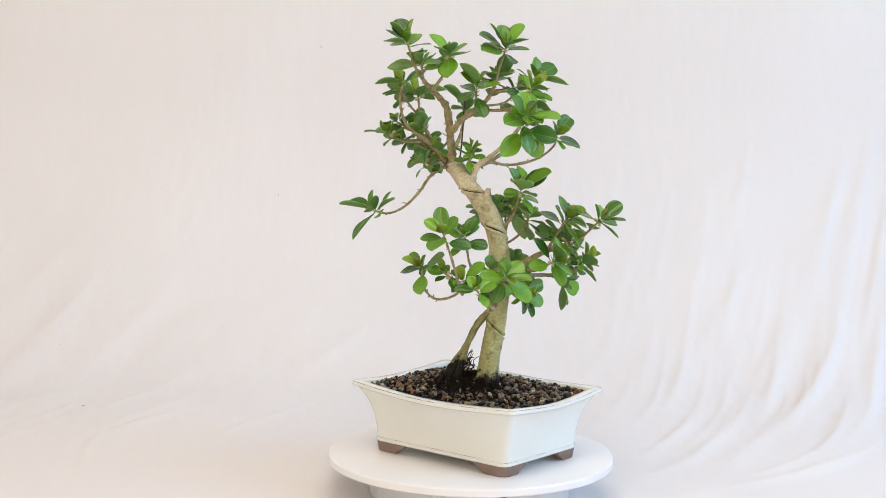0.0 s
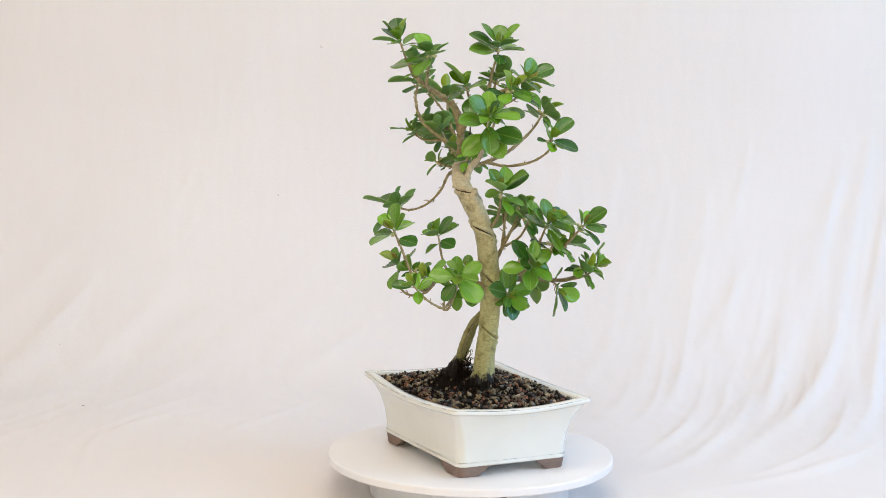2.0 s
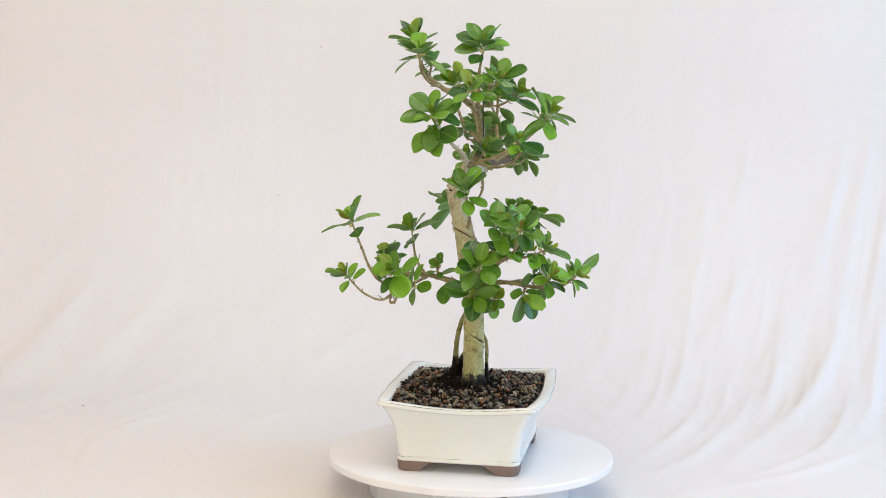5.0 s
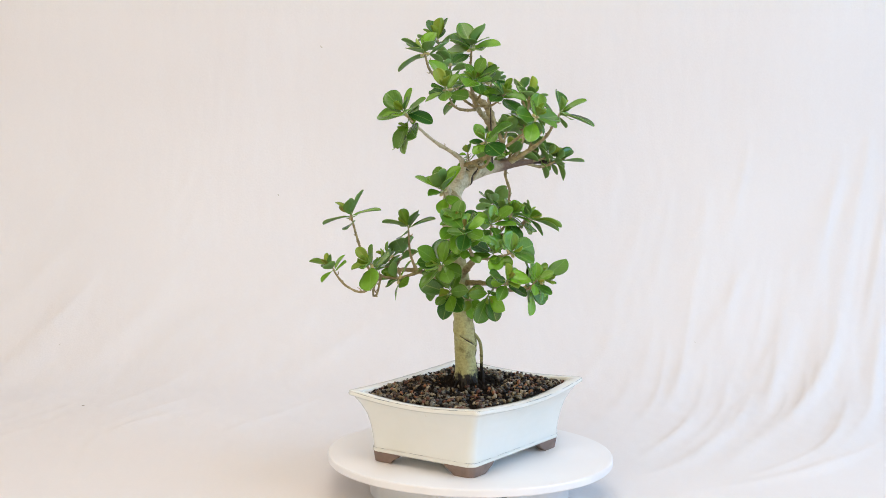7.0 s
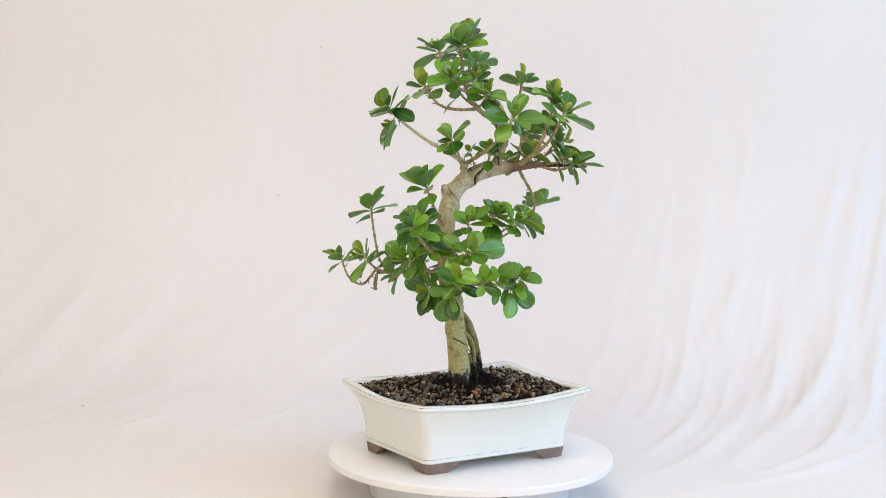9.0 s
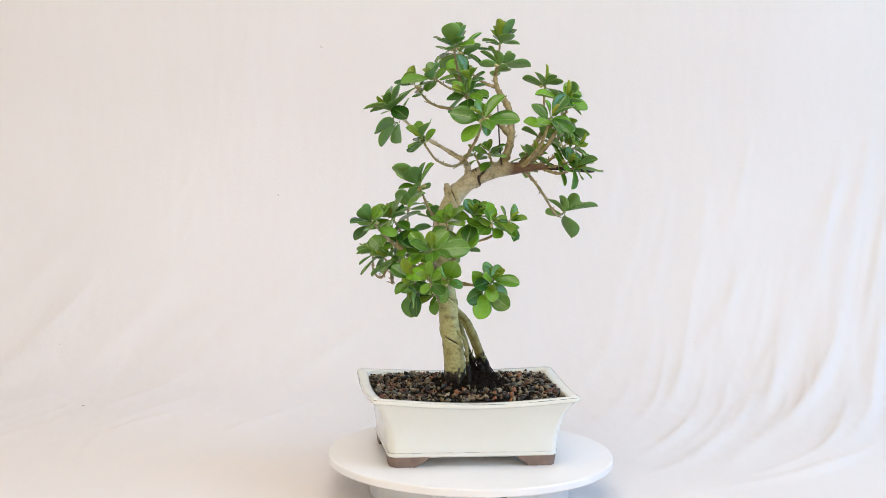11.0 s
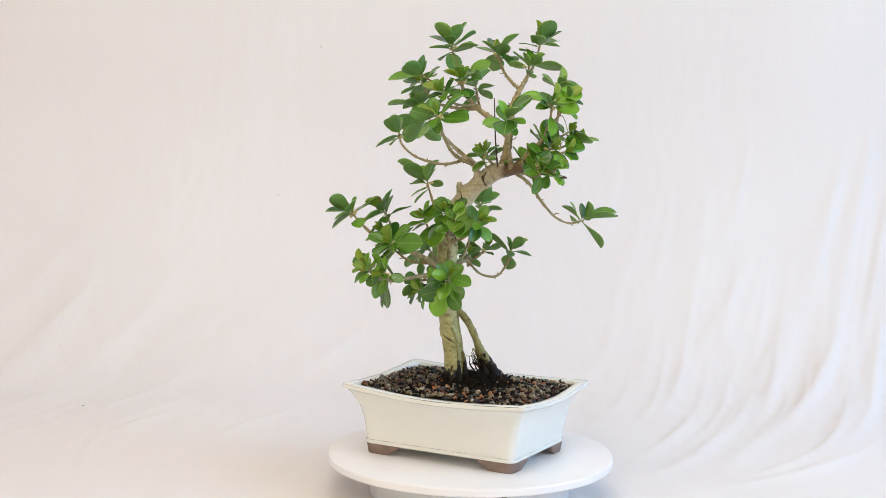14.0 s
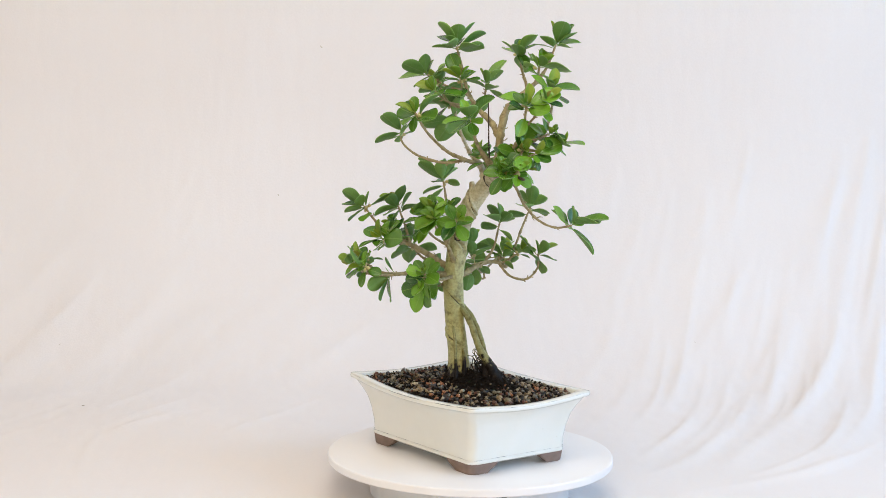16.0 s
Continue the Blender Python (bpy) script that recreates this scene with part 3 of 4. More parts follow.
    part("knot", bm, DEAD, TREE, "dark ring of an old pruning knot")
    bm = bmesh.new()
    tube(bm, smooth_line([(-0.018, 0.001, 0.3985, 0.0008), (-0.0135, 0.003, 0.393, 0.0017), (-0.0105, 0.004, 0.387, 0.0019), (-0.0125, 0.007, 0.379, 0.0014), (-0.016, 0.008, 0.375, 0.0006)], 5), 6)
    part("crack", bm, DEAD, TREE, "dark split in the bark")


def branch(*pts, name="branch", material=None, n=8, label="", thin=0.74):
    line = smooth_line([(*q[:3], q[3] * thin) for q in pts], 8)
    seed = pts[-1][0] * 90

    def shape(i, d, c):
        return 1 + 0.22 * noise.noise(c * 170 + d + Vector((0, 0, seed))) + ((0.25 if name == "branch" else 0.05) if i % 5 == 2 else 0)

    bm = bmesh.new()
    tube(bm, line, n, shape)
    if name == "branch":
        rng = random.Random(round(1e4 * (pts[0][0] + 3 * pts[0][1] + 7 * pts[-1][2])))
        for i in range(3, len(line) - 2, 2):
            if rng.random() < 0.55:
                q, ahead = line[i], (line[i + 1] - line[i - 1]).to_3d().normalized()
                way = (Vector([rng.gauss(0, 1) for _ in range(3)]).cross(ahead)).normalized()
                reach = rng.uniform(0.0012, 0.0034) if rng.random() < 0.75 else rng.uniform(0.004, 0.007)
                spur = [(*(q.to_3d() + way * q[3] * 0.6), 0.0010), (*(q.to_3d() + way * (q[3] + reach * 0.6) + ahead * reach * 0.4), 0.0008), (*(q.to_3d() + way * (q[3] + reach) + ahead * reach), 0.0004)]
                tube(bm, [Vector(p) for p in spur], 5)
    ob = part(name, bm, material or (BARK if pts[0][3] > 0.007 else TWIG), TREE, label)
    if name == "branch":
        SHOOTS.append((line, ob))
    return ob


def leaf_mesh(kind, wide, cup, curl, wave):
    """A thick obovate blade of unit length along x, on a short stalk."""
    nu, nw = 12, 6
    bm = bmesh.new()
    top, low = [], []
    for i in range(nu + 1):
        u = math.sin(math.pi / 2 * i / nu) ** 1.15
        w = max(0.03 if i < nu else 0.08, wide * math.sin(math.pi * min(1, u ** 1.27)) ** 0.53)
        ra, rb = [], []
        for k in range(nw + 1):
            s = 2 * k / nw - 1
            x, y = 0.13 + 0.87 * u, w * s * 0.5
            z = cup * (abs(s) ** 1.6) * w - curl * u * u + wave * math.sin(6 * u + 2 * s) * abs(s)
            ra.append(bm.verts.new((x, y, z + 0.008)))
            rb.append(bm.verts.new((x, y, z - 0.008)))
        top.append(ra)
        low.append(rb)
    for i in range(nu):
        for k in range(nw):
            bm.faces.new((top[i][k], top[i + 1][k], top[i + 1][k + 1], top[i][k + 1])).material_index = 0
            bm.faces.new((low[i][k + 1], low[i + 1][k + 1], low[i + 1][k], low[i][k])).material_index = 1
        bm.faces.new((top[i][0], low[i][0], low[i + 1][0], top[i + 1][0])).material_index = 2
        bm.faces.new((top[i + 1][nw], low[i + 1][nw], low[i][nw], top[i][nw])).material_index = 2
    bm.faces.new([top[nu][k] for k in range(nw + 1)] + [low[nu][k] for k in range(nw, -1, -1)]).material_index = 1
    for a in range(6):
        b = (a + 1) % 6
        c, s = [(math.cos(math.pi / 3 * q), math.sin(math.pi / 3 * q)) for q in (a, b)], 0.017
        bm.faces.new([bm.verts.new((x, s * p[0], s * p[1])) for x, p in ((0, c[0]), (0, c[1]), (0.16, c[1]), (0.16, c[0]))]).material_index = 1
    upper = {"leaf": LEAF, "young": YOUNG, "bud": BUD}[kind]
    return finish("leaf", bm, [upper, LEAF_UNDER if kind == "leaf" else upper, LEAF_LIT_EDGE])


BLADES = [leaf_mesh("leaf", w, c, k, v) for w, c, k, v in ((0.62, 0.14, 0.05, 0.01), (0.68, 0.08, 0.10, 0.02), (0.58, 0.20, 0.02, 0.015), (0.72, 0.10, -0.05, 0.01), (0.61, 0.05, 0.14, 0.02), (0.66, 0.10, 0.0, 0.02), (0.55, 0.24, 0.08, 0.02))]
YOUNG_BLADES = [leaf_mesh("young", 0.56, 0.35, -0.05, 0.01), leaf_mesh("young", 0.6, 0.25, 0.03, 0.01)]
BUD_BLADES = [leaf_mesh("bud", 0.5, 0.45, -0.1, 0.0)]


def leaf(base, tip, up=(0, 0, 1), roll=0.0, wide=1.0, blades=None, on=TREE, rng=random.Random(8)):
    """One leaf from base to tip, its upper face towards up."""
    base, tip = Vector(base), Vector(tip)
    ahead = tip - base
    length = ahead.length
    ahead.normalize()
    side = Vector(up).cross(ahead)
    side = side.normalized() if side.length > 0.05 else ahead.orthogonal().normalized()
    side = Matrix.Rotation(radians(roll), 3, ahead) @ side
    face = ahead.cross(side)
    m = Matrix((ahead, side, face)).transposed().to_4x4()
    m.translation = base
    ob = new("leaf", rng.choice(blades or BLADES))
    ob.parent = on
    ob.matrix_local = m @ Matrix.Diagonal((length, length * wide, length, 1))
    return ob


def shoot_at(at, aim):
    """A way to find the point a given distance back along the twig that ends at a whorl, and that twig."""
    line, ob = min(SHOOTS, key=lambda q: (q[0][-1].to_3d() - at).length)
    if (line[-1].to_3d() - at).length > 0.006:
        return (lambda back: at - aim * min(back, 0.006)), TREE

    def point(back):
        p, left = at, back
        for q in reversed(line):
            step = (p - q.to_3d()).length
            if step >= left:
                return p.lerp(q.to_3d(), left / step) if step > 0 else p
            left, p = left - step, q.to_3d()
        return p
    return point, ob


def rosette(at, aim, count=7, size=0.036, tips=(), seed=[0]):
    """Leaves in tiers on a shoot's end: towards the given tips first, then filling the gaps, the oldest lowest and flattest; a bud in the middle."""
    seed[0] += 1
    rng = random.Random(seed[0] * 7 + 3)
    at = Vector(at)
    # whorls lean out towards the light
    out = Vector((at.x, at.y - (0.02 if at.z > 0.39 else -0.035), 0))
    aim = (Vector(aim).normalized() + out * min(8.0, (0.3 if at.z > 0.55 else 0.6) / max(out.length, 0.001))).normalized()
    a = aim.orthogonal().normalized()
    b = aim.cross(a)
    twig, on = shoot_at(at, aim)
    ways = []
    for tip in tips:
        v = Vector(tip)
        ways.append(v.normalized())
        lift = ways[-1].dot(aim)
        start = twig(0.008 * max(0, 1 - abs(lift) * 1.4) * rng.uniform(0.3, 1.2))
        young = YOUNG_BLADES if lift > 0.8 and v.length < 0.032 else None
        leaf(start, at + v * 1.0, aim - 0.5 * lift * ways[-1] + 0.25 * Vector((0, 0, 1)), rng.uniform(-20, 20), rng.uniform(0.86, 1.04), young, on)
    fill = count + 1 - len(tips)
    for k in range(fill):
        age = 1 - (k + 0.5) / fill
        best = None
        for _ in range(26):
            ang, lift = rng.uniform(0, 6.283), radians(rng.uniform(-18, 10) + 55 * (1 - age) ** 1.5)
            way = math.cos(lift) * (math.cos(ang) * a + math.sin(ang) * b) + math.sin(lift) * aim
            gap = max((way.dot(w) for w in ways), default=-1)
            if best is None or gap < best[0]:
                best = (gap, way, lift)
        _, way, lift = best
        ways.append(way)
        start = twig(0.018 * age ** 1.5 * rng.uniform(0.5, 1.1))
        young = YOUNG_BLADES if lift > 0.75 else None
        leaf(start, start + way * size * rng.uniform(0.68, 1.0) * (1 - 0.25 * max(0, lift)), aim + 0.45 * Vector((0, 0, 1)), rng.uniform(-13, 13), rng.uniform(0.84, 1.04), young, on)
    side = math.cos(seed[0]) * a + math.sin(seed[0]) * b
    leaf(at, at + (aim + 0.2 * side).normalized() * size * 0.5, side, 0, 0.7, rng.choice((BUD_BLADES, YOUNG_BLADES)), on)
    leaf(at, at + (aim - 0.12 * side).normalized() * size * 0.42, -side, 0, 0.5, YOUNG_BLADES, on)
    # small pale figs at the foot of some whorls
    for k in range((0, 2, 0, 3, 1)[seed[0] % 5]):
        turn = seed[0] + 2.4 * k
        way = (math.cos(turn) * a + math.sin(turn) * b - 0.3 * aim).normalized()
        bm = bmesh.new()
        tube(bm, smooth_line([(*(at - aim * 0.004), 0.0005), (*(at - aim * 0.004 + way * 0.003), 0.0016), (*(at - aim * 0.004 + way * 0.0055), 0.0024), (*(at - aim * 0.004 + way * 0.0082), 0.0006)], 3), 8)
        part("fig", bm, FIG, on, "small pale yellow unripe fig")


trunk()
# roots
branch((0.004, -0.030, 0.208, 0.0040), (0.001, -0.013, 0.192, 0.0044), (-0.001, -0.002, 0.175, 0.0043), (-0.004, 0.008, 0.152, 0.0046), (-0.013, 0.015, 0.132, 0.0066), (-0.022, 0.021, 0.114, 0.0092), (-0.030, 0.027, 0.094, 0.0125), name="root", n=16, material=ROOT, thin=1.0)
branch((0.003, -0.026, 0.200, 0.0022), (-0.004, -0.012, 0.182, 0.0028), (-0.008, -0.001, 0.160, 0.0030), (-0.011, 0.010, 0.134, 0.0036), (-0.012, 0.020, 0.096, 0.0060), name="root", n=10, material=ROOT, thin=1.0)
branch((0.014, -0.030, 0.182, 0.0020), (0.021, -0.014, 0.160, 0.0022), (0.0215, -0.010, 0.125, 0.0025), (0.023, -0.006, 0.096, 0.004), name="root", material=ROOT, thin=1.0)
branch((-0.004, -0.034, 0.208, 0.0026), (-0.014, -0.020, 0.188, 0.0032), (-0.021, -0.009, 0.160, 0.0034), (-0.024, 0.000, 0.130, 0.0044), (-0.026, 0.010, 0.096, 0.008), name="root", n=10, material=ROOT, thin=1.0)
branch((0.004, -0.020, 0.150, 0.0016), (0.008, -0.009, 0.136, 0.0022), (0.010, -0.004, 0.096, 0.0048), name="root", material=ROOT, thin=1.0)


def fine_roots():
    """Dark strands that fan from the trunk's foot and the root's foot into the soil, and curls between the two."""
    rng = random.Random(31)

    def strand(points, r0, r1, material):
        branch(*[(*p, r0 + (r1 - r0) * i / (len(points) - 1)) for i, p in enumerate(points)], name="root", material=material, n=6, thin=1.0)

    for (cx, cy), ring, high, low, count in (((0.003, -0.022), 0.0175, 0.116, 0.034, 30), ((-0.026, 0.022), 0.0100, 0.115, 0.025, 24)):
        for k in range(count):
            turn = 2 * math.pi * (k + rng.uniform(-0.3, 0.3)) / count
            way, sway = Vector((math.cos(turn), math.sin(turn), 0)), Vector((-math.sin(turn), math.cos(turn), 0)) * rng.uniform(-0.005, 0.005)
            c, reach, top = Vector((cx, cy, 0)), low * rng.uniform(0.75, 1.15), high * rng.uniform(0.90, 1.03)
            p = [c + way * ring * 0.82 + Vector((0, 0, top)), c + way * (ring + 0.28 * (reach - ring)) + sway + Vector((0, 0, 0.104 + 0.3 * (top - 0.104))), c + way * reach + sway * 1.6 + Vector((0, 0, 0.093))]
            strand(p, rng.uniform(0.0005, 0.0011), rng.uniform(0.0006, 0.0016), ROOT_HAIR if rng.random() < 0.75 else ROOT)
    for k in range(18):
        p0 = Vector((-0.003, -0.004, 0.128)) + Vector((rng.uniform(-0.008, 0.008), rng.uniform(-0.006, 0.006), rng.uniform(-0.014, 0.018)))
        p2 = Vector((-0.014, 0.014, 0.122)) + Vector((rng.uniform(-0.008, 0.006), rng.uniform(-0.004, 0.006), rng.uniform(-0.022, 0.012)))
        bow = [Vector((rng.uniform(-0.007, 0.007), rng.uniform(-0.006, 0.006), rng.uniform(-0.008, 0.006))) for _ in range(4)]
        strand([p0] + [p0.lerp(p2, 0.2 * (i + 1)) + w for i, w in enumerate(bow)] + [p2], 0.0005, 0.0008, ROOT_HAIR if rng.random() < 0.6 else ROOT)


fine_roots()
# stump and dead twig
branch((-0.020, -0.030, 0.352, 0.007), (-0.022, -0.036, 0.366, 0.006), (-0.023, -0.039, 0.377, 0.0035), name="stump", n=10, material=BARK, thin=0.95)
branch((0.004, 0.034, 0.405, 0.0016), (0.004, 0.03, 0.44, 0.0014), (0.003, 0.026, 0.498, 0.001), name="dead_twig", material=DEAD)
branch((0.030, 0.088, 0.405, 0.0042), (0.037, 0.115, 0.404, 0.0034), (0.041, 0.140, 0.402, 0.0030), (0.0430, 0.150, 0.4015, 0.0026), (0.0435, 0.156, 0.401, 0.0012), name="dead_stub", material=DEAD, label="black broken end of the old trunk")
# upper limb
branch((-0.010, 0.030, 0.396, 0.0095), (-0.004, 0.042, 0.420, 0.0085), (-0.002, 0.047, 0.446, 0.008), (-0.012, 0.045, 0.480, 0.0072), (-0.034, 0.040, 0.496, 0.006), (-0.056, 0.036, 0.508, 0.005), (-0.075, 0.036, 0.522, 0.004), (-0.088, 0.042, 0.543, 0.0026), (-0.098, 0.046, 0.572, 0.0018), material=TWIG, n=12, thin=0.66)
branch((-0.056, 0.036, 0.508, 0.0034), (-0.070, 0.018, 0.515, 0.003), (-0.079, -0.002, 0.532, 0.0024), (-0.081, -0.014, 0.558, 0.0018))
branch((-0.075, 0.036, 0.520, 0.0026), (-0.072, 0.042, 0.541, 0.0018))
branch((-0.002, 0.046, 0.446, 0.0062), (-0.002, 0.026, 0.466, 0.0055), (0.0, 0.0, 0.482, 0.0046), (0.003, -0.020, 0.505, 0.0034), (0.005, -0.030, 0.535, 0.0024), (0.011, -0.037, 0.566, 0.0018))
branch((0.0, 0.0, 0.482, 0.003), (0.003, -0.035, 0.482, 0.0027), (0.003, -0.065, 0.489, 0.0022), (0.003, -0.088, 0.512, 0.0017))
branch((0.0, 0.004, 0.480, 0.0026), (-0.018, -0.010, 0.495, 0.0022), (-0.030, -0.020, 0.514, 0.0016))
branch((0.003, -0.02, 0.505, 0.0024), (0.022, -0.045, 0.512, 0.002), (0.037, -0.068, 0.526, 0.0016))
branch((0.001, -0.008, 0.49, 0.0024), (0.013, -0.014, 0.505, 0.002), (0.020, -0.016, 0.523, 0.0016))
branch((0.001, -0.004, 0.486, 0.0024), (0.034, -0.018, 0.49, 0.002), (0.057, -0.024, 0.506, 0.0016))
# limbs towards the front of the crown
branch((-0.021, -0.008, 0.384, 0.0075), (-0.015, -0.012, 0.404, 0.0055), (-0.012, -0.030, 0.418, 0.0042), (-0.026, -0.068, 0.440, 0.003), (-0.038, -0.098, 0.464, 0.0024), (-0.044, -0.116, 0.481, 0.0018))
branch((-0.015, -0.012, 0.404, 0.0042), (0.010, -0.018, 0.412, 0.0036), (0.042, -0.018, 0.426, 0.003), (0.078, -0.012, 0.452, 0.0024), (0.100, -0.009, 0.478, 0.0018))
branch((0.004, -0.018, 0.411, 0.0028), (0.028, -0.036, 0.406, 0.0026), (0.055, -0.062, 0.415, 0.0022), (0.070, -0.078, 0.432, 0.002), (0.066, -0.086, 0.447, 0.0017))
# limbs at the trunk's end
branch((0.012, 0.060, 0.403, 0.0055), (0.034, 0.068, 0.418, 0.0042), (0.062, 0.078, 0.442, 0.003), (0.081, 0.085, 0.477, 0.0018))
branch((0.008, 0.056, 0.402, 0.005), (-0.006, 0.078, 0.428, 0.004), (-0.034, 0.098, 0.455, 0.003), (-0.046, 0.101, 0.488, 0.0024), (-0.041, 0.101, 0.515, 0.0018))
branch((0.014, 0.064, 0.403, 0.005), (0.016, 0.090, 0.428, 0.004), (0.012, 0.110, 0.458, 0.003), (0.012, 0.118, 0.495, 0.0018))
branch((0.012, 0.112, 0.462, 0.0024), (0.0, 0.124, 0.482, 0.002), (-0.012, 0.129, 0.500, 0.0016))
branch((-0.006, 0.078, 0.428, 0.0028), (-0.010, 0.094, 0.446, 0.0017))
branch((-0.014, 0.084, 0.432, 0.0026), (-0.030, 0.108, 0.432, 0.002), (-0.037, 0.128, 0.442, 0.0016))
branch((0.022, 0.076, 0.404, 0.0034), (0.020, 0.1, 0.416, 0.0026), (0.018, 0.120, 0.435, 0.0018))
branch((0.020, 0.1, 0.416, 0.0022), (0.012, 0.138, 0.432, 0.0016))
branch((0.012, 0.062, 0.404, 0.0024), (0.006, 0.08, 0.419, 0.0016))
branch((0.026, 0.082, 0.405, 0.0034), (0.042, 0.106, 0.398, 0.0026), (0.055, 0.125, 0.406, 0.0017))
branch((0.002, 0.048, 0.397, 0.0026), (-0.014, 0.066, 0.398, 0.002), (-0.027, 0.074, 0.404, 0.0016))
branch((-0.012, 0.024, 0.402, 0.0024), (0.004, 0.018, 0.416, 0.0018), (0.006, 0.016, 0.424, 0.0015))
branch((-0.016, 0.010, 0.396, 0.0022), (-0.014, -0.002, 0.420, 0.0015))
# drooping shoot
branch((0.010, 0.062, 0.400, 0.0032), (-0.002, 0.080, 0.384, 0.0028), (-0.005, 0.098, 0.360, 0.0025), (-0.018, 0.112, 0.340, 0.0022), (-0.038, 0.124, 0.330, 0.002), (-0.056, 0.138, 0.333, 0.0017))
# lower crown
branch((-0.006, -0.044, 0.318, 0.0036), (0.0, -0.062, 0.338, 0.0026), (-0.003, -0.079, 0.375, 0.0017))
branch((0.004, -0.040, 0.262, 0.005), (0.026, -0.026, 0.288, 0.0036), (0.050, -0.016, 0.318, 0.0026), (0.066, -0.012, 0.344, 0.0017))
branch((0.044, -0.018, 0.312, 0.0024), (0.066, -0.002, 0.320, 0.002), (0.080, 0.010, 0.337, 0.0016))
branch((0.036, -0.020, 0.30, 0.0024), (0.052, 0.012, 0.312, 0.002), (0.062, 0.037, 0.336, 0.0016))
branch((0.030, -0.024, 0.292, 0.0024), (0.048, -0.040, 0.308, 0.002), (0.057, -0.050, 0.333, 0.0016))
branch((0.004, -0.044, 0.252, 0.0065), (0.028, -0.062, 0.272, 0.0055), (0.054, -0.086, 0.290, 0.0045), (0.068, -0.118, 0.302, 0.003), (0.081, -0.153, 0.336, 0.0018))
branch((0.050, -0.082, 0.286, 0.0028), (0.044, -0.102, 0.308, 0.0022), (0.044, -0.122, 0.338, 0.0016))
branch((0.054, -0.086, 0.290, 0.0028), (0.082, -0.082, 0.292, 0.0022), (0.105, -0.075, 0.301, 0.0016))
branch((0.020, -0.058, 0.266, 0.003), (0.022, -0.09, 0.266, 0.0024), (0.022, -0.118, 0.281, 0.0017))
branch((0.006, -0.042, 0.246, 0.005), (0.048, -0.054, 0.252, 0.004), (0.096, -0.070, 0.250, 0.003), (0.130, -0.078, 0.255, 0.0022), (0.148, -0.083, 0.269, 0.0016))
branch((0.096, -0.070, 0.250, 0.002), (0.128, -0.062, 0.254, 0.002), (0.146, -0.060, 0.267, 0.0015))
branch((0.072, -0.062, 0.251, 0.0022), (0.098, -0.088, 0.252, 0.002), (0.116, -0.103, 0.267, 0.0015))
branch((0.006, -0.038, 0.246, 0.004), (0.045, -0.018, 0.246, 0.003), (0.078, 0.002, 0.250, 0.0022), (0.093, 0.009, 0.261, 0.0016))
branch((0.002, -0.046, 0.240, 0.003), (0.008, -0.066, 0.240, 0.0022), (0.010, -0.08, 0.238, 0.0016))
branch((0.002, -0.042, 0.240, 0.006), (-0.028, -0.046, 0.250, 0.0052), (-0.060, -0.054, 0.258, 0.0045), (-0.090, -0.056, 0.256, 0.0036), (-0.112, -0.068, 0.246, 0.0028), (-0.130, -0.076, 0.262, 0.0024), (-0.146, -0.076, 0.298, 0.0022), (-0.160, -0.073, 0.330, 0.0017))
branch((-0.060, -0.054, 0.258, 0.0028), (-0.074, -0.050, 0.28, 0.0022), (-0.081, -0.046, 0.317, 0.0016))
branch((-0.088, -0.056, 0.256, 0.0028), (-0.096, -0.040, 0.238, 0.0023), (-0.112, -0.022, 0.234, 0.0022), (-0.124, -0.012, 0.250, 0.002), (-0.116, -0.001, 0.273, 0.0016))
branch((-0.096, -0.056, 0.255, 0.0022), (-0.117, -0.042, 0.271, 0.0016))
branch((-0.055, -0.054, 0.257, 0.0032), (-0.072, -0.084, 0.250, 0.0026), (-0.084, -0.108, 0.256, 0.0022), (-0.09, -0.124, 0.273, 0.0017))
branch((-0.084, -0.108, 0.256, 0.0022), (-0.104, -0.118, 0.232, 0.0022), (-0.126, -0.126, 0.238, 0.002), (-0.142, -0.126, 0.25, 0.0018), (-0.155, -0.124, 0.264, 0.0015))
branch((-0.085, -0.058, 0.257, 0.0022), (-0.107, -0.065, 0.262, 0.0015))

UP = (0, 0, 1)
rosette((0.011, -0.037, 0.569), UP, 11, 0.040, [(0.021, -0.010, 0.032), (0.032, 0.022, 0.003), (0.009, 0.016, 0.027), (0.011, -0.028, 0.013), (-0.041, 0.007, -0.002), (-0.024, 0.009, 0.030), (0.028, -0.019, -0.003), (-0.038, 0.015, 0.017)])
rosette((-0.098, 0.046, 0.573), UP, 11, 0.040, [(-0.022, 0.011, 0.026), (-0.038, 0.007, 0.003), (0.006, -0.004, 0.031), (-0.017, 0.025, 0.014), (0.003, 0.021, 0.029)])
rosette((-0.081, -0.014, 0.559), UP, 8, 0.040, [(0.011, 0.030, -0.018), (0.019, -0.013, 0.015), (-0.024, -0.021, 0.015), (-0.006, 0.031, 0.025), (-0.032, -0.021, -0.024)])
rosette((-0.072, 0.042, 0.541), (-0.3, 0.4, 1), 8, 0.031, [(-0.005, -0.027, 0.018), (-0.019, -0.012, 0.024), (-0.011, 0.019, 0.015), (0.004, -0.030, -0.001), (-0.020, 0.045, 0.002)])
rosette((0.037, -0.068, 0.527), (0.2, -0.2, 1), 8, 0.036, [(0.010, 0.003, 0.028), (0.038, -0.006, 0.015), (0.016, -0.045, -0.006)])
rosette((0.004, -0.088, 0.514), (0, -0.3, 1), 8, 0.041, [(0.006, 0.030, 0.003), (-0.003, -0.029, 0.002)])
